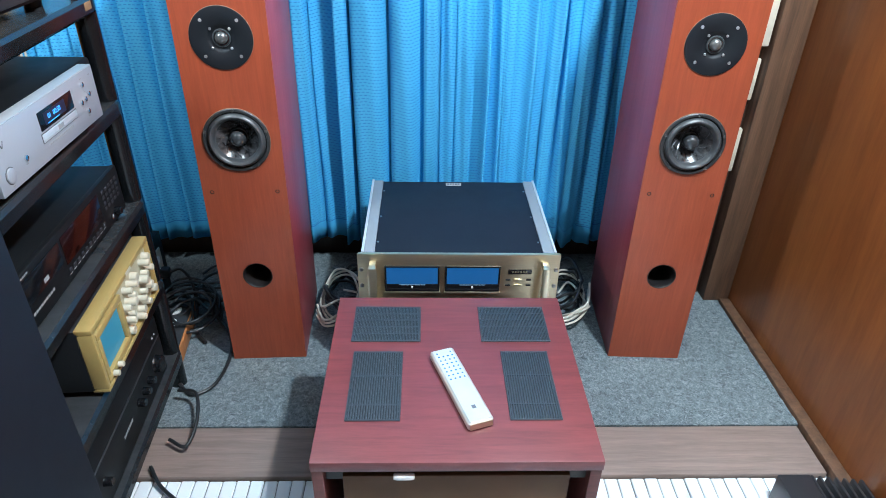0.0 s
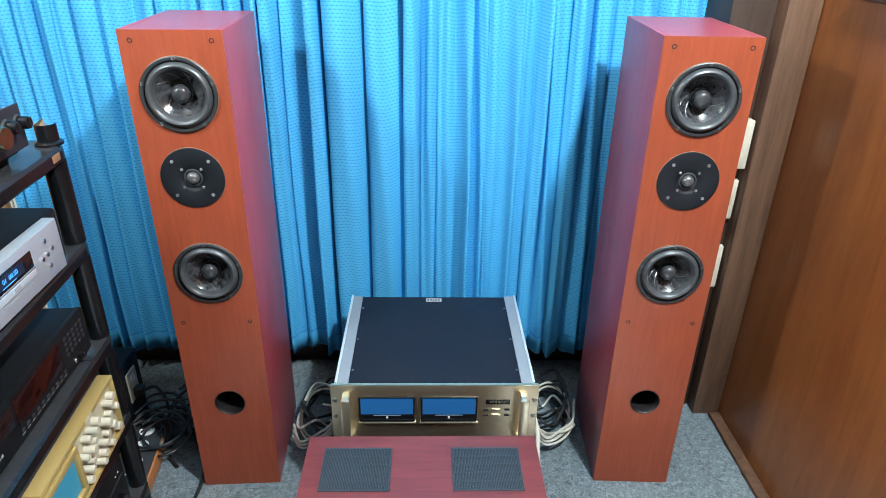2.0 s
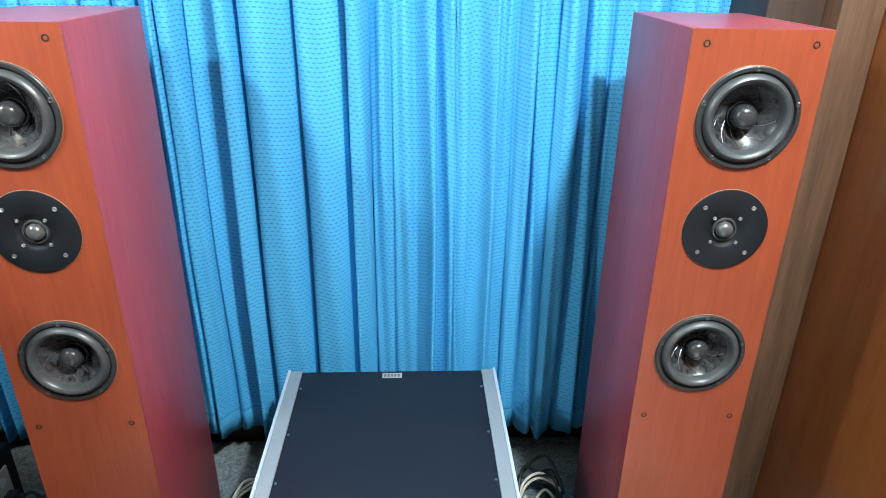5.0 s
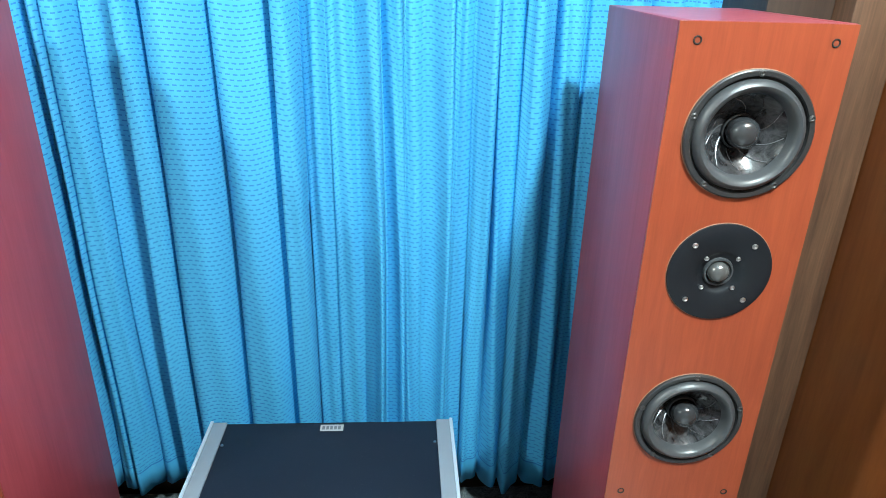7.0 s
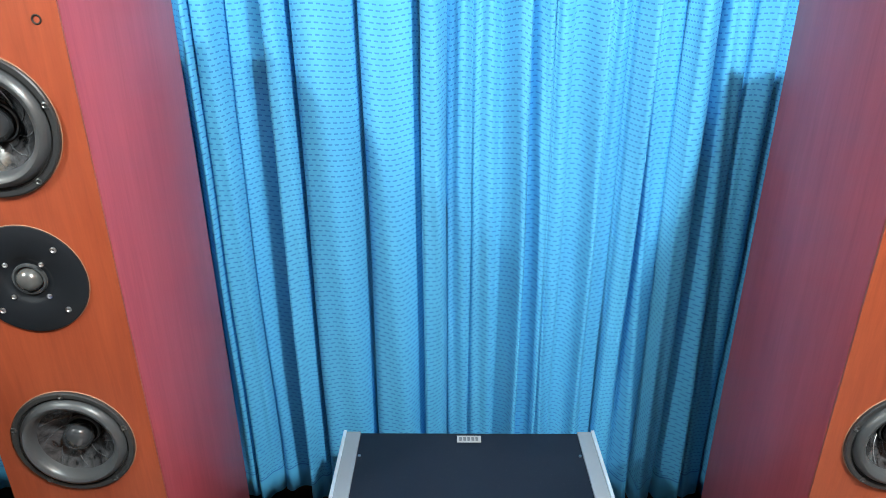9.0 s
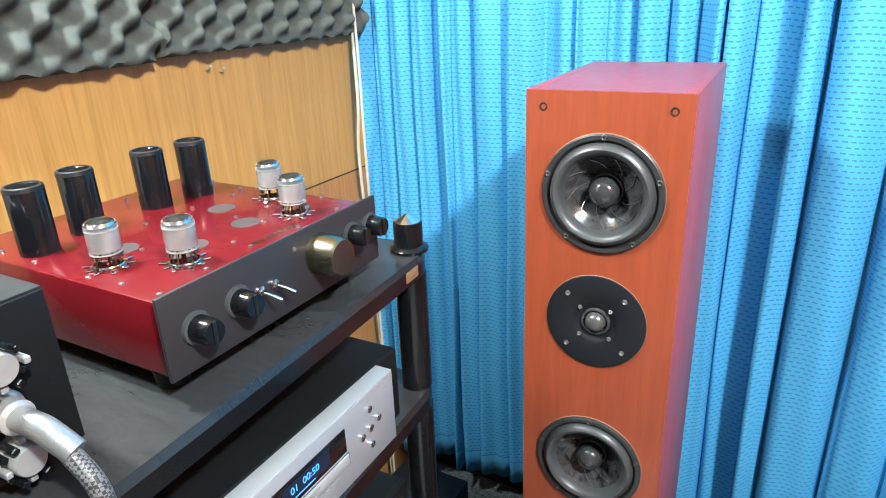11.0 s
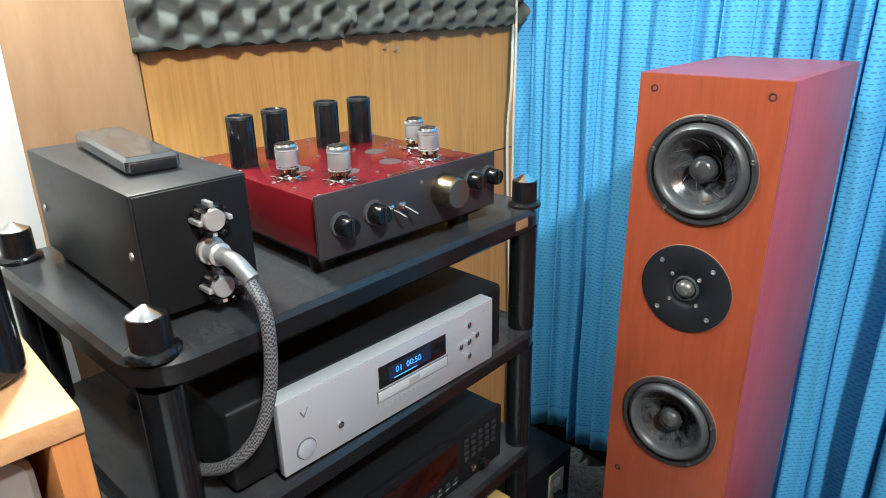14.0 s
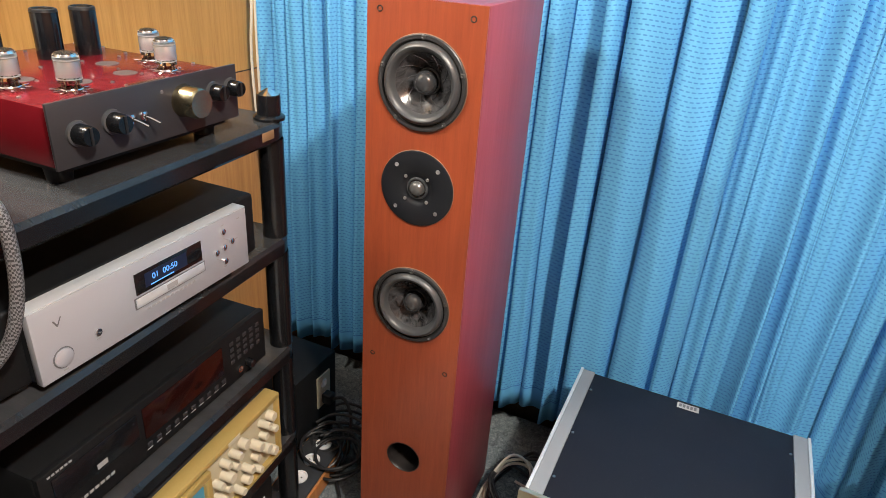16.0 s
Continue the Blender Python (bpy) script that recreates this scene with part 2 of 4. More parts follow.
M["film"] = n.done(n.ramp(scr, (0.42, (0.03, 0.03, 0.031)), (0.75, (0.13, 0.13, 0.128))), n.span(scr, 0.06, 0.30), scr, 0.1, 0.0004)
M["scuffed_metal"] = plain("scuffed_dark_metal", (0.24, 0.24, 0.25), 0.22, 0.9, 0.45, 120, 0.15)
M["bronze_door"] = plain("smoked_bronze_door", (0.090, 0.045, 0.020), 0.42, vary=0.2, bump=0.0, spec=0.2)
M["foil"] = plain("silver_braid_sleeve", (0.40, 0.405, 0.41), 0.34, 0.7, 0.3, 420, 0.5)
M["steel_dull"] = plain("dull_steel", (0.46, 0.455, 0.45), 0.30, 0.5)
M["black_gloss_glass"] = plain("dark_window", (0.008, 0.008, 0.010), 0.08, vary=0.1, bump=0.0)
M["red_metal"] = plain("red_lacquered_steel", (0.135, 0.006, 0.010), 0.24, vary=0.14, bump=0.02, coat=0.25)
M["grey_panel"] = plain("dark_grey_anodised", (0.055, 0.055, 0.062), 0.38, 0.6, 0.12)
M["gold_knob"] = plain("bronze_knob", (0.34, 0.29, 0.19), 0.25, 1.0)
M["chrome"] = plain("chrome", (0.75, 0.75, 0.76), 0.12, 1.0, 0.05, bump=0.0)
M["tube_plate"] = plain("bright_nickel_plate", (0.72, 0.72, 0.72), 0.24, 0.5, 0.1)
M["ivory"] = plain("ivory_plastic", (0.54, 0.49, 0.38), 0.4, vary=0.08)
M["cream_case"] = plain("ochre_scope_case", (0.36, 0.250, 0.085), 0.45, vary=0.1)
M["cream_face"] = plain("cream_scope_face", (0.44, 0.39, 0.27), 0.45, vary=0.08)
M["screen_cyan"] = glow("cyan_scope_screen", (0.05, 0.42, 0.62), 0.55)
M["vfd"] = glow("blue_display_digits", (0.06, 0.38, 1.0), 2.0)
M["vfd_dim"] = glow("dim_display", (0.004, 0.02, 0.09), 0.5)
M["dark_red_window"] = plain("dark_red_display_window", (0.016, 0.0035, 0.003), 0.12, vary=0.1, bump=0.0)
M["grey_mark"] = plain("grey_print", (0.30, 0.30, 0.30), 0.5)
M["dark_mark"] = plain("dark_print", (0.10, 0.10, 0.11), 0.5)
M["white_mark"] = plain("white_print", (0.70, 0.70, 0.70), 0.5)
M["grille"] = plain("blue_grey_vent_slats", (0.052, 0.062, 0.072), 0.4, 0.3)
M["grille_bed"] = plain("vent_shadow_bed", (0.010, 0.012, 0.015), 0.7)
M["remote"] = plain("silver_remote_shell", (0.68, 0.66, 0.62), 0.32, 0.5, 0.06)
M["cable_black"] = plain("black_cable", (0.012, 0.012, 0.013), 0.45)
M["cable_cream"] = plain("cream_speaker_cable", (0.54, 0.49, 0.41), 0.45)
M["cable_grey"] = plain("grey_cable", (0.16, 0.14, 0.13), 0.5)
M["disc_mesh"] = plain("perforated_grey_disc", (0.11, 0.085, 0.085), 0.5, 0.4, 0.3, 600, 0.3)
M["tan_patch"] = plain("worn_bare_wood_patch", (0.22, 0.12, 0.06), 0.6)
n = Nodes("braided_sleeve")
wavev = n.add("ShaderNodeTexChecker", Scale=420.0)
n.link(n.coords(), wavev.inputs["Vector"])
M["braid"] = n.done(n.mix(wavev.outputs["Fac"], (0.02, 0.02, 0.022), (0.16, 0.16, 0.17)), 0.5, wavev.outputs["Fac"], 0.4, 0.001)
n = Nodes("clear_tube_glass")
M["glass"] = n.done((0.95, 0.96, 0.97), 0.03, Transmission_Weight=1.0, IOR=1.45)


# ---- mesh helpers ----
def finish(bm, name, material, smooth=True, angle=35):
    mesh = bpy.data.meshes.new(name)
    bmesh.ops.recalc_face_normals(bm, faces=bm.faces)
    if smooth:
        for f in bm.faces:
            f.smooth = True
        limit = radians(angle)
        for e in bm.edges:
            if len(e.link_faces) == 2 and e.calc_face_angle(0.0) > limit:
                e.smooth = False
    bm.to_mesh(mesh)
    bm.free()
    if material is not None:
        mesh.materials.append(material)
    return mesh


def part(name, bm, material, parent, label=""):
    ob = new(name, finish(bm, name, material))
    ob.parent = parent
    return tagged(ob, label) if label else ob


def shared(name, mesh, parent, m=None):
    ob = new(name, mesh)
    ob.parent = parent
    if m is not None:
        ob.matrix_local = m
    return ob


def thing(name, m, label, category, group="", kind=""):
    ob = new(name)
    ob.empty_display_size = 0.05
    ob.matrix_world = m
    return tagged(ob, label, category, group, kind)


def setting(name, bm, material, label="", category=""):
    ob = new(name, finish(bm, name, material))
    return tagged(ob, label, category, "", "structure")


def box(bm, x0, x1, y0, y1, z0, z1, bevel=0.0, segments=2, m=None):
    made = bmesh.ops.create_cube(bm, size=1.0)["verts"]
    bmesh.ops.scale(bm, vec=(x1 - x0, y1 - y0, z1 - z0), verts=made)
    bmesh.ops.translate(bm, vec=((x0 + x1) / 2, (y0 + y1) / 2, (z0 + z1) / 2), verts=made)
    if bevel:
        edges = list({e for v in made for e in v.link_edges})
        out = bmesh.ops.bevel(bm, geom=edges, offset=bevel, segments=segments, affect="EDGES", profile=0.5)
        made = list({v for f in out["faces"] for v in f.verts} | {v for v in made if v.is_valid})
    if m is not None:
        bmesh.ops.transform(bm, matrix=m, verts=[v for v in made if v.is_valid])
    return bm


def boxed(*a, **k):
    return box(bmesh.new(), *a, **k)


AXIS = {"z": Matrix(), "-y": Matrix.Rotation(radians(90), 4, "X"), "x": Matrix.Rotation(radians(90), 4, "Y"), "y": Matrix.Rotation(radians(-90), 4, "X")}


def lathe(bm, profile, at=(0, 0, 0), axis="z", seg=32):
    """Turns (radius, height) pairs about an axis."""
    m = Matrix.Translation(at) @ AXIS[axis]
    rings = []
    for r, h in profile:
        if r < 1e-6:
            rings.append([bm.verts.new(m @ Vector((0, 0, h)))])
        else:
            rings.append([bm.verts.new(m @ Vector((r * math.cos(2 * math.pi * i / seg), r * math.sin(2 * math.pi * i / seg), h))) for i in range(seg)])
    for a, b in zip(rings, rings[1:]):
        for i in range(seg):
            j = (i + 1) % seg
            quad = [a[i % len(a)], a[j % len(a)], b[j % len(b)], b[i % len(b)]]
            quad = list(dict.fromkeys(quad))
            if len(quad) > 2:
                bm.faces.new(quad)
    return bm


def turned(profile, at=(0, 0, 0), axis="z", seg=32):
    return lathe(bmesh.new(), profile, at, axis, seg)


def smooth_path(points, steps=8):
    pts = [Vector(p) for p in points]
    ext = [2 * pts[0] - pts[1], *pts, 2 * pts[-1] - pts[-2]]
    out = []
    for i in range(1, len(ext) - 2):
        p0, p1, p2, p3 = ext[i - 1 : i + 3]
        for s in range(steps):
            t = s / steps
            out.append(0.5 * (2 * p1 + (p2 - p0) * t + (2 * p0 - 5 * p1 + 4 * p2 - p3) * t * t + (3 * p1 - p0 - 3 * p2 + p3) * t ** 3))
    out.append(pts[-1])
    return out


def hose(bm, points, radius, steps=8, seg=8):
    path = smooth_path(points, steps)
    side = Vector((0.3, 0.5, 0.8))
    rings = []
    for i, p in enumerate(path):
        way = (path[min(i + 1, len(path) - 1)] - path[max(i - 1, 0)]).normalized()
        side = (side - way * side.dot(way)).normalized()
        other = way.cross(side)
        rings.append([bm.verts.new(p + radius * (math.cos(2 * math.pi * k / seg) * side + math.sin(2 * math.pi * k / seg) * other)) for k in range(seg)])
    for a, b in zip(rings, rings[1:]):
        for k in range(seg):
            bm.faces.new((a[k], a[(k + 1) % seg], b[(k + 1) % seg], b[k]))
    bm.faces.new(rings[0])
    bm.faces.new(rings[-1])
    return bm


def hosed(points, radius, steps=8, seg=8):
    return hose(bmesh.new(), points, radius, steps, seg)


def rounded_plate(bm, x0, x1, y0, y1, z0, z1, r, seg=6, edge=0.004):
    """A plate with rounded corners in plan and softened top and bottom edges."""
    levels = [(z0, edge), (z0 + edge, 0.0), (z1 - edge, 0.0), (z1, edge)]
    rings = []
    for z, inset in levels:
        ring = []
        for cx, cy, a0 in ((x1 - r, y1 - r, 0), (x0 + r, y1 - r, 90), (x0 + r, y0 + r, 180), (x1 - r, y0 + r, 270)):
            for i in range(seg + 1):
                a = radians(a0 + 90 * i / seg)
                ring.append(bm.verts.new((cx + (r - inset) * math.cos(a), cy + (r - inset) * math.sin(a), z)))
        rings.append(ring)
    for a, b in zip(rings, rings[1:]):
        for i in range(len(a)):
            j = (i + 1) % len(a)
            bm.faces.new((a[i], a[j], b[j], b[i]))
    bm.faces.new(rings[0][::-1])
    bm.faces.new(rings[-1])
    return bm


def plated(*a, **k):
    return rounded_plate(bmesh.new(), *a, **k)


def writing(name, text, size, m, material, parent, depth=0.0004):
    """Raised letters as a mesh, in Blender's own font."""
    curve = bpy.data.curves.new(name, "FONT")
    curve.body, curve.size, curve.extrude, curve.align_x, curve.align_y = text, size, depth, "CENTER", "CENTER"
    tmp = bpy.data.objects.new(name, curve)
    scene.collection.objects.link(tmp)
    bpy.context.view_layer.update()
    mesh = bpy.data.meshes.new_from_object(tmp.evaluated_get(bpy.context.evaluated_depsgraph_get()))
    bpy.data.objects.remove(tmp)
    bpy.data.curves.remove(curve)
    mesh.materials.clear()
    mesh.materials.append(material)
    ob = new(name, mesh)
    ob.parent = parent
    ob.matrix_local = m
    return ob


FACE_X = Matrix(((0, 0, 1, 0), (1, 0, 0, 0), (0, 1, 0, 0), (0, 0, 0, 1)))  # reads along +y, faces +x
FACE_MY = Matrix(((1, 0, 0, 0), (0, 0, -1, 0), (0, 1, 0, 0), (0, 0, 0, 1)))  # reads along +x, faces -y

# ---- structure ----
FLOOR = -0.012
setting("floor", boxed(-2.3, 0.95, -1.6, 2.2, -0.12, FLOOR - 0.008), M["wall_paint"], "plain floor under mat and carpet", "floor")
bm = bmesh.new()
PITCH = 0.0305
for i in range(-40, 30):
    box(bm, i * PITCH + 0.001, (i + 1) * PITCH - 0.001, -0.3, 1.149, FLOOR - 0.006, FLOOR + 0.001 * math.sin(i * 1.7), 0.0022, 1)
mat = setting("floor_mat", bm, M["mat_white"], "white ribbed floor mat in front of the plank", "floor mat")

bm = bmesh.new()
cols, rows_ = 180, 70
grid = [[bm.verts.new((-1.1 + 2.015 * i / cols + (0.004 * noise.noise((0, j * 0.4, 3)) if i == cols else 0), 1.298 + 0.80 * j / rows_ + (0.002 * noise.noise((i * 0.3, 0, 7)) if j == 0 else 0), 0.0012 * noise.noise((i * 0.35, j * 0.35, 0)))) for j in range(rows_ + 1)] for i in range(cols + 1)]
for i in range(cols):
    for j in range(rows_):
        bm.faces.new((grid[i][j], grid[i + 1][j], grid[i + 1][j + 1], grid[i][j + 1]))
skirt = [e for e in bm.edges if len(e.link_faces) == 1]
out = bmesh.ops.extrude_edge_only(bm, edges=skirt)
bmesh.ops.translate(bm, vec=(0, 0, -0.007), verts=[g for g in out["geom"] if isinstance(g, bmesh.types.BMVert)])
setting("carpet", bm, M["carpet"], "grey flecked needle-felt carpet under the loudspeakers", "carpet")
plank_bm = boxed(-1.1, 0.912, 1.152, 1.297, -0.03, -0.003, 0.003)
setting("plank", plank_bm, M["plank"], "worn brown wooden edge plank along the carpet", "floor plank")
setting("trim", boxed(0.917, 0.9495, 0.4, 1.818, -0.02, 0.010, 0.003), M["jamb"], "worn wooden strip along the panelled wall", "trim")

setting("wall_north", boxed(-1.25, 1.2, 2.12, 2.2, -0.1, 2.5), M["jamb_dark"], "dark boarded wall behind the blue curtain", "wall")
bm = bmesh.new()
box(bm, 0.95, 1.05, -1.6, 2.12, -0.1, 2.5)
wall_east = setting("wall_east", bm, M["door_brown"], "scuffed varnished brown wooden wall panelling", "wall")
setting("wall_west_lower", boxed(-1.21, -1.11, 1.104, 2.12, -0.1, 0.893), M["wall_veneer_low"], "reddish lower veneer sheet of the wall", "wall")
setting("wall_west", boxed(-1.21, -1.11, 1.104, 2.12, 0.897, 2.5), M["wall_veneer"], "golden vertical-grain veneer wall", "wall")
setting("wall_west_board", boxed(-1.21, -1.104, 0.86, 1.100, -0.1, 2.5, 0.002), M["wall_ply"], "pale pinkish plywood wall board", "wall")
setting("wall_west_rear", boxed(-2.3, -2.2, -1.6, 0.95, -0.1, 2.5), M["wall_paint"], "plain grey wall", "wall")
setting("wall_return", boxed(-2.2, -1.21, 0.87, 0.95, -0.1, 2.5), M["wall_paint"], "plain grey wall return", "wall")
setting("wall_south", boxed(-2.3, 1.05, -1.7, -1.6, -0.1, 2.5), M["wall_paint"], "plain grey wall behind the viewer", "wall")
setting("ceiling", boxed(-2.3, 1.05, -1.7, 2.2, 2.5, 2.58), M["ceiling_paint"], "plain grey-white ceiling", "ceiling")
setting("door_jamb", boxed(0.868, 0.9485, 1.82, 2.1, 0.0, 2.45, 0.004), M["jamb"], "worn brown wooden jamb beside the curtain", "jamb")
setting("wall_board", boxed(0.76, 0.866, 1.865, 2.1, 0.0, 2.45, 0.002), M["jamb_dark"], "dark stained board carrying the switches", "wall board")
setting("trim_rail", boxed(0.936, 0.9495, -1.5, 1.69, 1.208, 1.232, 0.003), M["jamb"], "thin wooden rail along the brown panelling", "trim")
setting("wall_groove", boxed(-1.21, -1.1125, 1.104, 2.1, 0.893, 0.897), M["jamb_dark"], "dark joint between veneer sheets", "trim")


# ---- blue curtain ----
def fold_edges(x0, x1, fixed):
    edges, x = [x0], x0
    rng = random.Random(4)
    while x < fixed[0] - 0.05:
        x += rng.uniform(0.040, 0.078)
        edges.append(min(x, fixed[0] - 0.03))
    return edges + fixed


FOLDS = fold_edges(-1.13, 0.87, [-0.33, -0.262, -0.222, -0.115, -0.015, 0.030, 0.075, 0.125, 0.172, 0.212, 0.246, 0.300, 0.335, 0.378, 0.425, 0.475, 0.53, 0.585, 0.64, 0.70, 0.76, 0.815, 0.87])


def pleated(name, edges, z0, z1, place, material, rng, per=14, rows=46, deep=(0.028, 0.070)):
    """A hanging cloth of rounded pleats; place(s, d, z) gives the point at run s, depth d towards the viewer."""
    bm = bmesh.new()
    uv = bm.loops.layers.uv.new("cloth")
    columns = []
    run = 0.0
    depths = [rng.uniform(*deep) for _ in edges]
    skew = [rng.choice((0.32, 0.5, 1.0, 2.1, 3.2)) for _ in edges]
    phase = [rng.uniform(0, 6.28) for _ in edges]
    last = None
    for k, (a, b) in enumerate(zip(edges, edges[1:])):
        for i in range(per + (k == len(edges) - 2)):
            t = i / per
            bulge = math.sin(math.pi * t ** skew[k]) ** 0.5
            column = []
            for j in range(rows + 1):
                h = j / rows
                z = z0 + (z1 - z0) * h
                sway = 0.012 * math.sin(2.1 * z + phase[k]) * math.sin(math.pi * t) + 0.004 * noise.noise((a * 9, z * 2.2, 1.0))
                d = depths[k] * bulge * (0.82 + 0.28 * math.sin(1.7 * z + phase[k])) + 0.006 * noise.noise((a * 7 + t, z * 3.0, 5.0))
                d += 0.006 * math.sin(9 * t + 4 * z + phase[k]) * bulge
                sag = 0.010 * noise.noise((a * 5 + 2 * t, 0.0, 9.0)) * (1 - h)
                column.append(place(a + (b - a) * t + sway, d, z + sag))
            if last is not None:
                run += (column[rows // 2] - last).length
            last = column[rows // 2]
            columns.append((run, [bm.verts.new(p) for p in column]))
    for (ra, ca), (rb, cb) in zip(columns, columns[1:]):
        for j in range(rows):
            f = bm.faces.new((ca[j], cb[j], cb[j + 1], ca[j + 1]))
            f.smooth = True
            for loop, r, jj in zip(f.loops, (ra, rb, rb, ra), (j, j, j + 1, j + 1)):
                loop[uv].uv = (r, z0 + (z1 - z0) * jj / rows)
    mesh = bpy.data.meshes.new(name)
    bm.to_mesh(mesh)
    bm.free()
    mesh.materials.append(material)
    return mesh


def on_north(s, d, z):
    return Vector((s, 2.035 - d, z))


curtain = tagged(new("curtain"), "light blue pleated curtain with a woven dash pattern", "curtain")
shared("cloth", pleated("cloth", FOLDS, 0.108, 2.44, on_north, M["curtain"], random.Random(11)), curtain)
for o in curtain.children:
    solid = o.modifiers.new("thickness", "SOLIDIFY")
    solid.thickness, solid.offset = 0.0012, 1.0
part("rail", turned([(0.011, 0), (0.011, 1.98), (0, 1.98)], (-1.12, 2.02, 2.45), "x", 16), M["silver_rail"], curtain)

white = tagged(new("white_curtain"), "off-white plain cloth curtain hanging at the wall edge", "curtain")
wedges = [0.30, 0.37, 0.45, 0.52, 0.60, 0.69, 0.78, 0.855, 0.925]
shared("cloth", pleated("white_cloth", wedges, 0.02, 2.3, lambda s, d, z: Vector((-1.103 + 0.8 * d, s + 0.022 * max(0.0, z - 1.0) - 0.0, z)), M["white_cloth"], random.Random(3), 10, 30, (0.02, 0.035)), white)


# ---- loudspeakers ----
def sweep_lines(bm, count, r0, r1, h0, h1, at, twist):
    """Thin curved ribs lying on the cone."""
    for k in range(count):
        a = 2 * math.pi * k / count
        pts = []
        for i in range(4):
            t = i / 3
            r, ang = r0 + (r1 - r0) * t, a + twist * t
            pts.append((at[0] + r * math.cos(ang), at[1] - (h0 + (h1 - h0) * t) - 0.0006, at[2] + r * math.sin(ang)))
        hose(bm, pts, 0.0006, 4, 4)
    return bm


SCREW = {}


def ring_screws(parent, count, radius, at, size, start=90.0, look_of="screw"):
    if size not in SCREW:
        SCREW[size] = finish(turned([(size, 0), (size, 0.0012), (size * 0.6, 0.0020), (size * 0.35, 0.0010), (0, 0.0010)], axis="-y", seg=10), "screw", M[look_of])
    for k in range(count):
        a = radians(start + 360 * k / count)
        shared("screw", SCREW[size], parent, pose(at[0] + radius * math.cos(a), at[1], at[2] + radius * math.sin(a)))


def woofer(parent, z):
    at = (0, 0, z)
    unit = part("woofer", turned([(0.0738, 0.0), (0.0738, 0.0040), (0.0722, 0.0052), (0.0672, 0.0050), (0.0662, 0.0026)], at, "-y", 56), M["driver_frame"], parent, "mid-bass driver with glossy dark cone")
    part("cut_edge", turned([(0.0738, 0.0002), (0.0738, 0.0009), (0.0744, 0.0007), (0.0747, 0.0001)], at, "-y", 56), M["cut_edge"], unit, "pale chipped veneer edge")
    part("gasket", turned([(0.0662, 0.0026), (0.0650, 0.0014), (0.0636, 0.0014)], at, "-y", 56), M["hole"], unit)
    part("surround", turned([(0.0636, 0.0014), (0.0626, 0.0058), (0.0602, 0.0098), (0.0568, 0.0116), (0.0532, 0.0104), (0.0503, 0.0066), (0.0484, 0.0012), (0.0470, -0.0030)], at, "-y", 56), M["rubber"], unit)
    part("cone", turned([(0.0472, -0.0030), (0.042, -0.0085), (0.030, -0.0175), (0.021, -0.0245), (0.014, -0.028), (0, -0.028)], at, "-y", 48), M["cone"], unit)
    part("cone_ribs", sweep_lines(bmesh.new(), 9, 0.022, 0.0450, -0.0238, -0.0055, at, 0.62), M["cone_line"], unit)
    part("bulb_collar", turned([(0.0208, -0.0252), (0.0206, -0.0205), (0.0190, -0.0195)], at, "-y", 28), M["driver_frame"], unit)
    part("phase_bulb", turned([(0.0150, -0.028), (0.0175, -0.020), (0.0186, -0.012), (0.0178, -0.005), (0.0140, 0.0010), (0.0080, 0.0040), (0, 0.0050)], at, "-y", 28), M["bulb"], unit)
    ring_screws(unit, 5, 0.0698, (0, -0.0046, z), 0.0040, 90.0, "dark_screw")


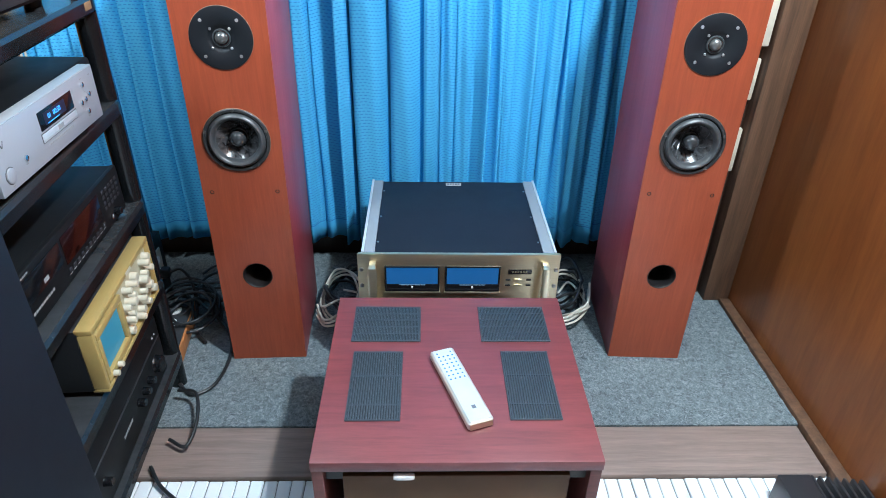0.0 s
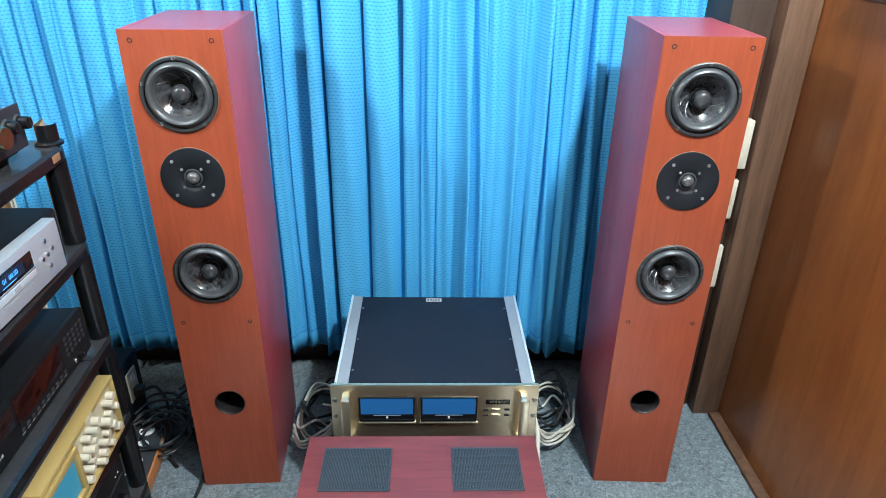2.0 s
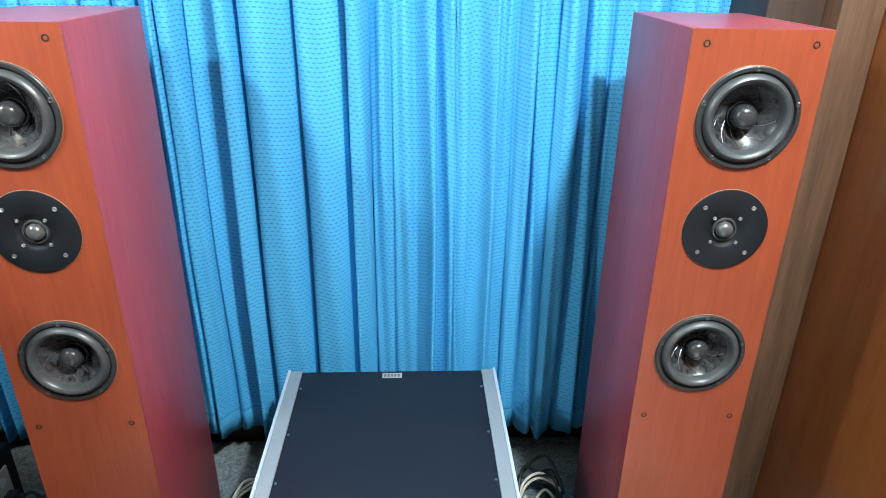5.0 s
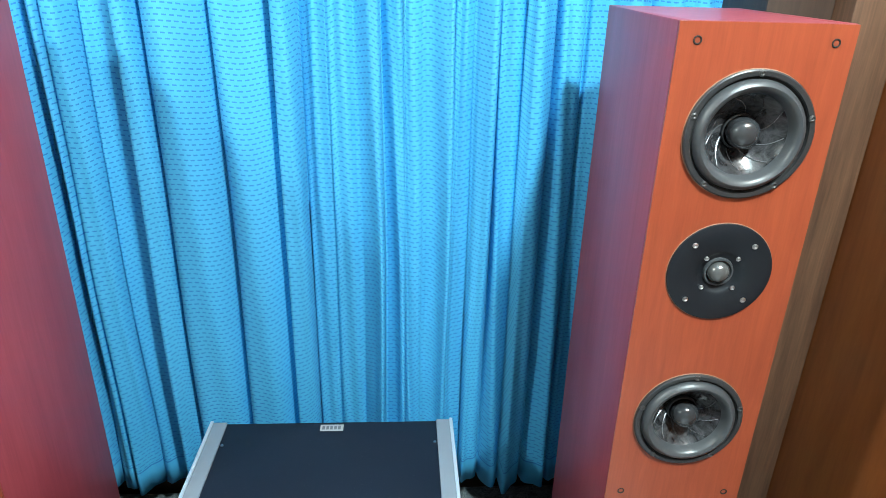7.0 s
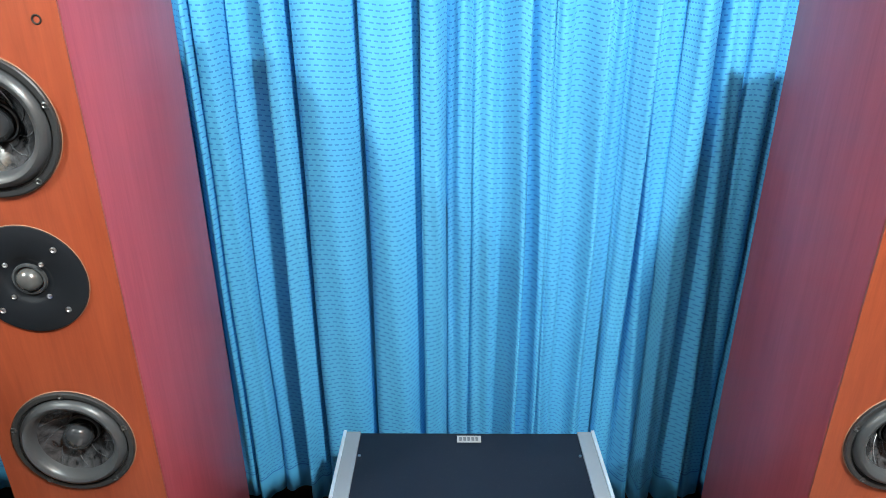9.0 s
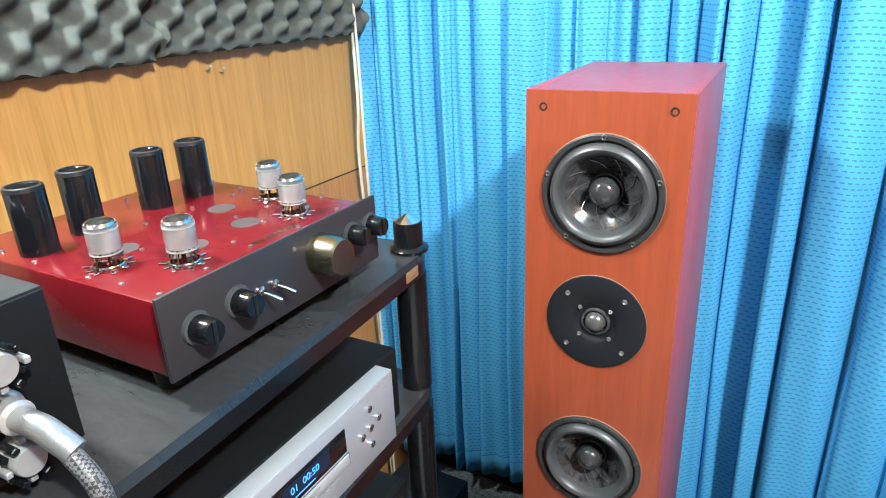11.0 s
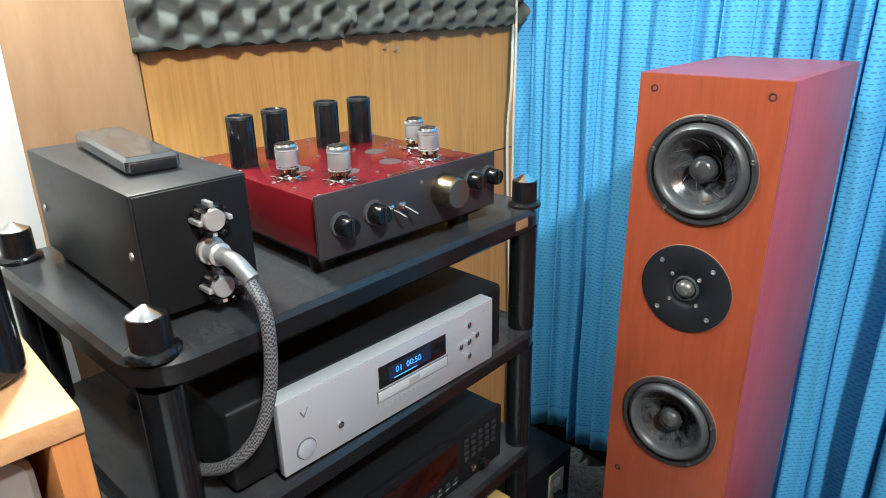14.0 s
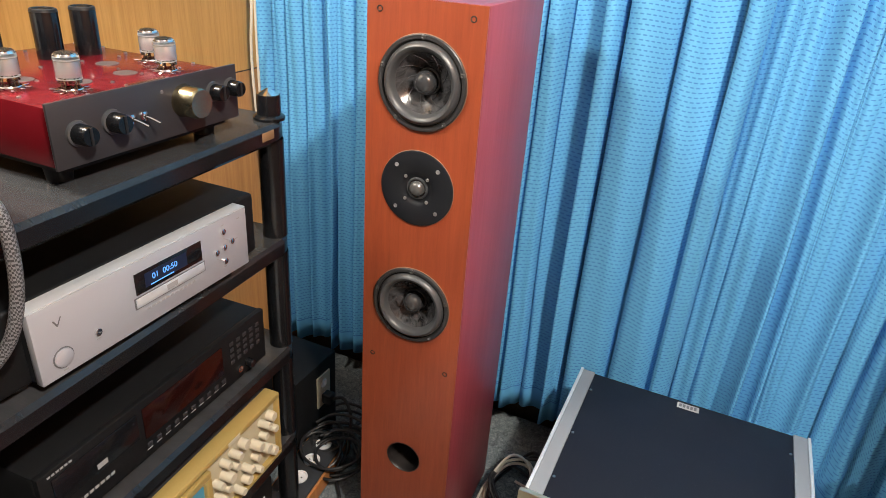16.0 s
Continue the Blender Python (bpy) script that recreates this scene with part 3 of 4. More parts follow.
def make_speaker():
    sp = thing("floorstanding_loudspeaker", pose(-0.4315, 1.548, 0, 0, 0, 2.5), "red-brown cherry floorstanding loudspeaker with two woofers and a dome tweeter", "loudspeaker", "stereo loudspeakers")
    w, d, h = 0.0975, 0.305, 1.150
    bm = bmesh.new()
    for a in ((-w, -w + 0.016, 0.003, d, 0.0, h), (w - 0.016, w, 0.003, d, 0.0, h)):
        box(bm, *a, 0.0018)
    box(bm, -w + 0.0155, w - 0.0155, 0.003, d - 0.001, h - 0.016, h - 0.0004)
    box(bm, -w + 0.0155, w - 0.0155, 0.003, d - 0.001, 0.0005, 0.016)
    box(bm, -w + 0.0155, w - 0.0155, d - 0.016, d - 0.001, 0.0155, h - 0.0155)
    part("cabinet", bm, M["cabinet"], sp, "purple-red mahogany veneer sides")
    # one baffle sheet with round cut-outs
    bm = bmesh.new()
    zc = 0.271
    e = w - 0.0008
    rim = [bm.verts.new(p) for p in ((-e, 0, 0.0005), (e, 0, 0.0005), (e, 0, h - 0.0008), (-e, 0, h - 0.0008))]
    edges = [bm.edges.new((rim[k], rim[(k + 1) % 4])) for k in range(4)]
    for z, r in ((1.028, 0.0675), (0.634, 0.0675), (0.857, 0.031), (zc, 0.0365)):
        ring = [bm.verts.new((r * math.cos(2 * math.pi * k / 48), 0, z + r * math.sin(2 * math.pi * k / 48))) for k in range(48)]
        edges += [bm.edges.new((ring[k], ring[(k + 1) % 48])) for k in range(48)]
    bmesh.ops.triangle_fill(bm, edges=edges, use_beauty=True, use_dissolve=False)
    out = bmesh.ops.extrude_face_region(bm, geom=list(bm.faces))
    bmesh.ops.translate(bm, vec=(0, 0.0032, 0), verts=[g for g in out["geom"] if isinstance(g, bmesh.types.BMVert)])
    part("front_baffle", bm, M["baffle"], sp, "orange-brown cherry veneer front")
    part("port", turned([(0.0368, 0.0008), (0.0355, 0.0012), (0.0340, -0.0010), (0.0335, -0.010), (0.0335, -0.10)], (0, 0, zc), "-y", 40), M["port"], sp, "dark reflex port")
    part("port_bottom", turned([(0.0334, -0.099), (0, -0.0995)], (0, 0, zc), "-y", 40), M["hole"], sp)
    woofer(sp, 1.028)
    woofer(sp, 0.634)
    z = 0.857
    tw = part("tweeter", turned([(0.0648, 0.0), (0.0644, 0.0026), (0.0618, 0.0034), (0.030, 0.0034), (0.026, 0.0010), (0.0215, -0.0020), (0.0185, -0.0022)], (0, 0, z), "-y", 56), M["tweeter_plate"], sp, "round black tweeter faceplate")
    part("cut_edge", turned([(0.0648, 0.0002), (0.0648, 0.0009), (0.0653, 0.0007), (0.0656, 0.0001)], (0, 0, z), "-y", 56), M["cut_edge"], tw)
    part("dome", turned([(0.0138, -0.0022), (0.0130, 0.003), (0.0102, 0.0075), (0.0056, 0.0098), (0, 0.0105)], (0, 0, z), "-y", 28), M["dome"], tw)
    part("dome_ring", turned([(0.0190, -0.0022), (0.0180, 0.0012), (0.0160, 0.0012), (0.0150, -0.0022)], (0, 0, z), "-y", 32), M["rubber"], tw)
    ring_screws(tw, 4, 0.0515, (0, -0.0032, z), 0.0036, 45)
    ring_screws(tw, 4, 0.0275, (0, -0.0032, z), 0.0030, 45)
    for sx in (-1, 1):
        for hz in (1.130, 0.506):
            part("grille_socket", turned([(0.0050, 0.0006), (0.0042, 0.0012), (0.0032, 0.0006), (0.0030, -0.0006), (0, -0.0010)], (sx * 0.0750, 0, hz), "-y", 16), M["hole"], sp)
    return sp


speaker = make_speaker()
copy_thing(speaker, pose(0.5985, 1.549, 0, 0, 0, -2.5))


# ---- power amplifier and its stand ----
stand = thing("amp_stand", pose(0.0715, 1.68, 0), "low black wooden stand under the amplifier", "stand")
part("top", boxed(-0.22, 0.22, -0.19, 0.19, 0.118, 0.140, 0.003), M["black_matt"], stand)
for sx in (-0.19, 0.16):
    for sy in (-0.17, 0.14):
        part("leg", boxed(sx, sx + 0.03, sy, sy + 0.03, 0.001, 0.118, 0.002), M["black_matt"], stand)

amp = thing("power_amplifier", pose(0.0715, 1.48, 0.14), "champagne-fronted power amplifier with two blue meters", "amplifier")
W, H = 0.2425, 0.238
part("chassis", boxed(-W + 0.014, W - 0.014, 0.012, 0.400, 0.012, H - 0.006, 0.002), M["black_case"], amp)
part("top_plate", boxed(-W + 0.040, W - 0.040, 0.008, 0.402, H - 0.006, H - 0.002, 0.0012), M["amp_top"], amp, "dusty blue-black top plate")
for s in (-1, 1):
    a, b = sorted((s * (W - 0.041), s * (W - 0.008)))
    rail = part("side_rail", boxed(a, b, 0.006, 0.404, H - 0.016, H + 0.001, 0.0022), M["rail_grey"], amp, "brushed grey side rail")
    c = s * (W - 0.012)
    part("rail_lip", boxed(c - 0.003, c + 0.003, 0.006, 0.404, H + 0.001, H + 0.004, 0.0008), M["silver_rail"], rail)
part("faceplate", boxed(-W, W, -0.004, 0.005, 0.0, H + 0.001, 0.0016), M["champagne"], amp, "brushed champagne faceplate")
part("faceplate_edge", boxed(-W + 0.002, W - 0.002, -0.0035, 0.0045, H + 0.001, H + 0.0024), M["champagne_light"], amp)
for x0, x1 in ((-0.178, -0.047), (-0.033, 0.0995)):
    z0, z1 = 0.137, 0.209
    frame_bm = bmesh.new()
    for a in ((x0, x1, z0, z0 + 0.007), (x0, x1, z1 - 0.004, z1), (x0, x0 + 0.004, z0 + 0.007, z1 - 0.004), (x1 - 0.004, x1, z0 + 0.007, z1 - 0.004)):
        box(frame_bm, a[0], a[1], -0.0085, -0.0042, a[2], a[3], 0.0006, 1)
    meter = part("meter", frame_bm, M["black_gloss_glass"], amp, "blue level meter")
    part("meter_face", boxed(x0 + 0.004, x1 - 0.004, -0.0056, -0.0042, z0 + 0.020, z1 - 0.004), M["meter"], meter)
    part("meter_foot", boxed(x0 + 0.004, x1 - 0.004, -0.0066, -0.0042, z0 + 0.007, z0 + 0.019), M["black_gloss_glass"], meter)
    part("meter_sill", boxed(x0 - 0.002, x1 + 0.002, -0.0100, -0.0042, z0 - 0.005, z0 - 0.001, 0.0008), M["champagne_light"], meter)
    cx = (x0 + x1) / 2
    part("scale_line", boxed(cx - 0.032, cx + 0.032, -0.0070, -0.0066, z0 + 0.0175, z0 + 0.0188), M["meter_line"], meter)
    part("pivot", turned([(0.0028, 0), (0.0024, 0.002), (0, 0.0022)], (cx, -0.0066, z0 + 0.0115), "-y", 12), M["white_mark"], meter)
for s in (-1, 1):
    x = s * 0.2060
    hb = bmesh.new()
    box(hb, x - 0.010, x + 0.010, -0.040, -0.030, 0.075, 0.222, 0.003)
    box(hb, x - 0.008, x + 0.008, -0.032, -0.004, 0.208, 0.222, 0.002)
    box(hb, x - 0.008, x + 0.008, -0.032, -0.004, 0.075, 0.089, 0.002)
    part("handle", hb, M["champagne_light"], amp, "champagne rack handle")
    for z in (0.198, 0.152, 0.04):
        part("bolt", turned([(0.0052, 0), (0.0050, 0.003), (0.003, 0.004), (0, 0.004)], (s * (W - 0.009), -0.004, z), "-y", 14), M["screw"], amp)
part("nameplate", boxed(0.119, 0.176, -0.0062, -0.004, 0.186, 0.199, 0.0006), M["black_gloss_glass"], amp)
for k in range(6):
    part("letter_bar", boxed(0.128 + k * 0.0065, 0.132 + k * 0.0065, -0.0068, -0.0062, 0.1905, 0.1955), M["champagne_light"], amp)
for z in (0.168, 0.152):
    for x0, x1 in ((0.114, 0.126), (0.134, 0.154), (0.164, 0.176)):
        part("button", boxed(x0, x1, -0.0070, -0.004, z, z + 0.0042, 0.0006), M["hole"] if x1 - x0 < 0.015 else M["champagne_light"], amp)
part("label_plate", boxed(-0.022, 0.022, 0.376, 0.394, H - 0.002, H - 0.0012), M["grey_mark"], amp, "small metal type plate")
for k in range(5):
    part("label_bar", boxed(-0.018 + k * 0.0075, -0.013 + k * 0.0075, 0.380, 0.390, H - 0.0012, H - 0.0008), M["dark_mark"], amp)
for s in (-1, 1):
    for y in (0.06, 0.19, 0.34):
        part("screw", turned([(0.003, 0), (0.0026, 0.0014), (0, 0.0016)], (s * (W - 0.046), y, H - 0.002), "z", 10), M["screw"], amp)
for sx in (-0.17, 0.17):
    for sy in (0.05, 0.34):
        part("foot", turned([(0.016, 0), (0.018, 0.012)], (sx, sy, 0.0), "z", 16), M["rubber"], amp)


# ---- wooden console in front ----
console = thing("wooden_equipment_cabinet", pose(0.0435, 0.885, FLOOR), "mahogany-veneered low equipment cabinet with four vents on top", "cabinet")
CH = 0.353 - FLOOR
part("case_top", boxed(-0.240, 0.240, 0.0, 0.455, CH - 0.022, CH, 0.002), M["console"], console, "worn mahogany top panel")
for s in (-1, 1):
    a, b = sorted((s * 0.219, s * 0.2385))
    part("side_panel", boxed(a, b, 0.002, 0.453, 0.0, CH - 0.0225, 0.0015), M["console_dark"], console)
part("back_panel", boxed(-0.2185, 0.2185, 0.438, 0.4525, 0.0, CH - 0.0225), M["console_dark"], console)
part("inner_frame", boxed(-0.2185, 0.2185, 0.020, 0.030, CH - 0.062, CH - 0.0225), M["black_case"], console, "dark inner frame strip")
part("door", boxed(-0.190, 0.190, 0.012, 0.022, 0.02, CH - 0.046, 0.0015), M["bronze_door"], console, "bronze-tinted front door")
part("door_handle", turned([(0.0, -0.018), (0.0050, -0.017), (0.0062, -0.012), (0.0062, 0.012), (0.0050, 0.017), (0, 0.018)], (-0.088, 0.006, CH - 0.040), "x", 16), M["white_mark"], console, "pale oval pull")
for k in range(7):
    part("letter_bar", boxed(-0.196 + 0.0055 * k, -0.192 + 0.0055 * k, 0.0185, 0.0198, CH - 0.040, CH - 0.034), M["white_mark"], console)


def vent(x0, x1, y0, y1, fine):
    x0, x1, y0, y1 = x0 - 0.0435, x1 - 0.0435, y0 - 0.885, y1 - 0.885
    # near-black sheet on the top panel, painting the shade between the slats
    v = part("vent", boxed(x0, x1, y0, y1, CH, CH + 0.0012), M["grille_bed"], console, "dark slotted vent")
    fb = bmesh.new()
    for a in ((x0 - 0.003, x1 + 0.003, y0 - 0.003, y0), (x0 - 0.003, x1 + 0.003, y1, y1 + 0.003), (x0 - 0.003, x0, y0, y1), (x1, x1 + 0.003, y0, y1)):
        box(fb, a[0], a[1], a[2], a[3], CH, CH + 0.003, 0.0006, 1)
    part("frame", fb, M["grille"], v)
    step = 0.0030 if fine else 0.0044
    count = int((x1 - x0) / step)
    slat_bm = boxed(-step * 0.26, step * 0.26, -(y1 - y0) / 2, (y1 - y0) / 2, 0, 0.0022)
    slat = finish(slat_bm, "slat", M["grille"])
    for k in range(count):
        shared("slat", slat, v, pose(x0 + (k + 0.5) * (x1 - x0) / count, (y0 + y1) / 2, CH + 0.0012))
    for t in ((0.2, 0.4, 0.6, 0.8) if fine else (0.2, 0.62)):
        y = y0 + (y1 - y0) * t
        part("crossbar", boxed(x0, x1, y - 0.0012, y + 0.0012, CH + 0.0012, CH + 0.0030), M["grille"], v)


vent(-0.155, -0.022, 1.190, 1.300, True)
vent(0.106, 0.240, 1.190, 1.300, True)
vent(-0.146, -0.056, 0.977, 1.153, False)
vent(0.141, 0.227, 0.978, 1.154, False)

remote = thing("remote_control", pose(0.0535, 1.050, 0.3535, 0, 0, 19), "silver metal remote control lying on the cabinet", "remote control")
rb = plated(-0.0235, 0.0235, -0.100, 0.100, 0.0, 0.019, 0.006, edge=0.004)
part("shell", rb, M["remote"], remote)
dot = finish(turned([(0.0021, 0), (0.0018, 0.0010), (0, 0.0012)], seg=10), "button", M["chrome"])
for i in range(4):
    for j in range(8):
        if (i, j) not in ((1, 7), (2, 7)):
            shared("button", dot, remote, pose(-0.0135 + 0.009 * i, 0.012 + 0.0105 * j, 0.019))
part("logo_mark", boxed(-0.0035, 0.0035, -0.068, -0.060, 0.019, 0.0195), M["dark_mark"], remote)
part("end_cap", plated(-0.021, 0.021, -0.1008, -0.0995, 0.003, 0.0165, 0.0006, edge=0.0004), M["champagne_light"], remote)


# ---- equipment rack ----
RACK = pose(-0.631, 1.170, 0, 0, 0, 3.65)
rack = thing("equipment_rack", RACK, "black lacquered five-shelf hi-fi rack with round posts and spiked caps", "rack")
SHELF_Z = (0.957, 0.757, 0.535, 0.325, 0.108)
for k, z in enumerate(SHELF_Z):
    sh = part("shelf", plated(-0.378, 0.027, -0.310, 0.312, z - 0.031, z, 0.05, 8, 0.006), M["rack"], rack)
    if k == 0:
        part("worn_patch", boxed(0.0245, 0.0278, 0.225, 0.255, z - 0.020, z - 0.006, 0.001), M["tan_patch"], sh, "bare wood where lacquer has worn off")
POSTS = [(0, 0.283), (0, -0.283), (-0.348, 0.283), (-0.348, -0.283)]
for px, py in POSTS:
    for top, low in zip(SHELF_Z, (*SHELF_Z[1:], 0.0)):
        part("post", turned([(0.0205, low), (0.0205, top - 0.031)], (px, py, 0), "z", 24), M["rack"], rack)
    if (px, py) != (-0.348, 0.283):
        cap = part("cap", turned([(0.0245, 0.0), (0.0250, 0.004), (0.0225, 0.0065), (0.0185, 0.008), (0.0185, 0.0360), (0.0178, 0.0385), (0.0165, 0.039)], (px, py, SHELF_Z[0]), "z", 32), M["gloss_black"], rack, "black cap with chrome cone")
        part("cone", turned([(0.0165, 0.039), (0.0150, 0.0398), (0.0022, 0.0480), (0, 0.0483)], (px, py, SHELF_Z[0]), "z", 32), M["chrome"], cap)


def knob(parent, at, r, depth, material, axis="x"):
    k = part("knob", turned([(r * 1.05, 0), (r, depth * 0.12), (r * 0.96, depth * 0.85), (r * 0.86, depth), (0, depth)], at, axis, 28), material, parent)
    return k


# ---- tube preamplifier ----
pre = thing("tube_preamplifier", pose(-0.633, 1.223, SHELF_Z[0], 0, 0, 0.8), "red tube preamplifier with grey front and four glass tubes", "preamplifier")
part("chassis", boxed(-0.300, -0.004, -0.138, 0.138, 0.024, 0.091, 0.0015), M["red_metal"], pre, "glossy red steel chassis")
part("front_panel", boxed(-0.004, 0.0, -0.144, 0.146, 0.024, 0.098, 0.0012), M["grey_panel"], pre, "dark grey front panel")
part("underside", boxed(-0.285, -0.012, -0.130, 0.130, 0.016, 0.024), M["black_matt"], pre)
for sx in (-0.27, -0.04):
    for sy in (-0.115, 0.115):
        part("foot", turned([(0.014, 0.0), (0.016, 0.016)], (sx, sy, 0), "z", 16), M["black_matt"], pre)
for y, z, r, d, m in ((-0.113, 0.060, 0.0118, 0.022, "gloss_black"), (-0.067, 0.063, 0.0118, 0.022, "gloss_black"), (0.098, 0.068, 0.0110, 0.020, "gloss_black"), (0.131, 0.068, 0.0110, 0.020, "gloss_black"), (0.045, 0.066, 0.0205, 0.030, "gold_knob")):
    k = knob(pre, (0, y, z), r, d, M[m])
    if m == "gloss_black":
        part("pointer", boxed(d, d + 0.0012, y - 0.0014, y + 0.0014, z - r * 0.85, z + r * 0.85), M["black_case"], k)
        part("skirt", turned([(r * 1.25, 0), (r * 1.2, 0.003), (r, 0.0035)], (0.0002, y, z), "x", 24), M["rubber"], k)
for y in (-0.040, -0.022):
    tg = part("toggle", turned([(0.0055, 0), (0.0055, 0.0025), (0.0032, 0.003), (0.0032, 0.006)], (0, y, 0.060), "x", 16), M["chrome"], pre)
    part("lever", hosed([(0.005, y, 0.060), (0.012, y + 0.003, 0.057), (0.020, y + 0.006, 0.053)], 0.0018, 4, 8), M["chrome"], tg)
part("indicator", turned([(0.0024, 0), (0.002, 0.001), (0, 0.0014)], (0, 0.010, 0.083), "x", 12), M["dark_mark"], pre)
TOP = 0.091


def vacuum_tube(x, y):
    base = part("tube_socket", turned([(0.0155, 0), (0.0155, 0.0025), (0.013, 0.003), (0.0125, 0.004)], (x, y, TOP), "z", 24), M["chrome"], pre)
    part("glass_envelope", turned([(0.0130, 0.010), (0.0138, 0.014), (0.0140, 0.0375), (0.0130, 0.0415), (0.0098, 0.0440), (0.0045, 0.0452), (0, 0.0455)], (x, y, TOP), "z", 28), M["glass"], base, "clear glass valve")
    part("plate", turned([(0.0090, 0.016), (0.0096, 0.017), (0.0096, 0.033), (0.0090, 0.034), (0, 0.034)], (x, y, TOP), "z", 10), M["tube_plate"], base)
    part("getter_cap", turned([(0.0102, 0.0388), (0.0088, 0.0408), (0.0050, 0.0420), (0, 0.0424)], (x, y, TOP), "z", 24), M["chrome"], base)
    part("mica_spacer", turned([(0.0122, 0.0350), (0.0122, 0.0358), (0, 0.0358)], (x, y, TOP), "z", 20), M["white_mark"], base)
    part("mica_spacer", turned([(0.0122, 0.0140), (0.0122, 0.0148), (0, 0.0148)], (x, y, TOP), "z", 20), M["white_mark"], base)
    lugs = bmesh.new()
    for k in range(9):
        box(lugs, 0.0135, 0.0195 + 0.002 * (k % 3), -0.0016, 0.0016, 0.0006, 0.0020, 0.0004, 1, Matrix.Translation((x, y, TOP)) @ Matrix.Rotation(2 * math.pi * (k + 0.3) / 9, 4, "Z"))
    part("lug_ring", lugs, M["chrome"], base, "bright solder lugs round the socket")
    for k in range(9):
        a = 2 * math.pi * k / 10
        part("pin", hosed([(x + 0.0105 * math.cos(a), y + 0.0105 * math.sin(a), TOP + 0.001), (x + 0.0085 * math.cos(a), y + 0.0085 * math.sin(a), TOP + 0.009), (x + 0.006 * math.cos(a), y + 0.006 * math.sin(a), TOP + 0.017)], 0.0010, 3, 6), M["gold_knob"], base)


def local_pre(x, y):
    p = pre.matrix_world.inverted() @ Vector((x, y, 0))
    return p.x, p.y


for x, y in ((-0.741, 1.117), (-0.684, 1.151), (-0.751, 1.330), (-0.686, 1.295)):
    vacuum_tube(*local_pre(x, y))
for x, y in ((-0.840, 1.113), (-0.852, 1.170), (-0.858, 1.257), (-0.852, 1.311)):
    lx, ly = local_pre(x, y)
    c = part("capacitor", turned([(0.0172, 0), (0.0172, 0.061), (0.0160, 0.0635), (0.0135, 0.0645), (0.0125, 0.0635), (0, 0.0635)], (lx, ly, TOP), "z", 32), M["gloss_black"], pre, "black sleeved capacitor can")
    part("sleeve_rim", turned([(0.0176, 0.0605), (0.0168, 0.0642), (0.0150, 0.0652), (0.0138, 0.0648)], (lx, ly, TOP), "z", 32), M["black_case"], c)
for x, y in ((-0.778, 1.279), (-0.716, 1.254), (-0.770, 1.150), (-0.715, 1.185)):
    lx, ly = local_pre(x, y)
    part("top_vent", turned([(0.0150, 0), (0.0148, 0.0008), (0.0130, 0.0008), (0, 0.0006)], (lx, ly, TOP), "z", 28), M["disc_mesh"], pre, "round perforated vent disc")
bolt = finish(turned([(0.0026, 0), (0.0024, 0.0014), (0.0012, 0.0020), (0, 0.0020)], seg=10), "bolt", M["screw"])
rng = random.Random(8)
for x in (-0.29, -0.235, -0.175, -0.11, -0.055, -0.016):
    for y in (-0.128, -0.07, -0.015, 0.045, 0.10, 0.130):
        shared("bolt", bolt, pre, pose(x + rng.uniform(-0.012, 0.006), y + rng.uniform(-0.006, 0.006), TOP))
for k in range(9):
    part("letter_bar", boxed(-0.034, -0.026, -0.010 + 0.0068 * k, -0.0055 + 0.0068 * k, TOP, TOP + 0.0004), M["gold_knob"], pre)

# ---- outboard power supply ----
psu = thing("power_supply_box", pose(-0.651, 0.960, SHELF_Z[0], 0, 0, 1.2), "plain black steel power supply box with knurled knobs", "power supply")
part("cover", boxed(-0.298, -0.002, -0.057, 0.057, 0.012, 0.133, 0.0022), M["black_case"], psu)
part("front_panel", boxed(-0.002, 0.001, -0.055, 0.055, 0.013, 0.131, 0.0006), M["black_matt"], psu)
for sx in (-0.27, -0.03):
    for sy in (-0.042, 0.042):
        part("foot", turned([(0.010, 0), (0.011, 0.012)], (sx, sy, 0), "z", 14), M["rubber"], psu)
for sx in (-0.276, -0.018):
    part("screw", turned([(0.0046, 0), (0.004, 0.0016), (0, 0.002)], (sx, -0.057, 0.066 if sx < -0.1 else 0.072), "-y", 14), M["screw"], psu)
for z in (0.100, 0.032):
    k = part("terminal_knob", turned([(0.0125, 0), (0.0125, 0.006), (0.0110, 0.007), (0.0110, 0.020), (0.0100, 0.0215), (0, 0.0215)], (0.001, 0.008, z), "x", 28), M["steel_dull"], psu, "knurled terminal with star washer")
    for i in range(12):
        a = 2 * math.pi * i / 12
        # black lugs; every third takes the steel colour to paint in their highlights
        part("lug", boxed(0.003, 0.019 + 0.005 * (i % 2), -0.0024, 0.0024, 0.0128, 0.0172, 0.0007, 1, Matrix.Translation((0, 0.008, z)) @ Matrix.Rotation(a, 4, "X")), M["steel_dull"] if i % 3 == 0 else M["gloss_black"], k)
plug = part("connector", turned([(0.0140, 0), (0.0140, 0.006), (0.0115, 0.007), (0.0115, 0.022), (0.0085, 0.024), (0.0080, 0.036), (0, 0.036)], (0.001, 0.008, 0.066), "x", 24), M["steel_dull"], psu, "threaded metal connector")
part("sleeve", hosed([(0.034, 0.008, 0.066), (0.048, 0.010, 0.063), (0.066, 0.014, 0.050)], 0.0085, 6, 14), M["foil"], plug)

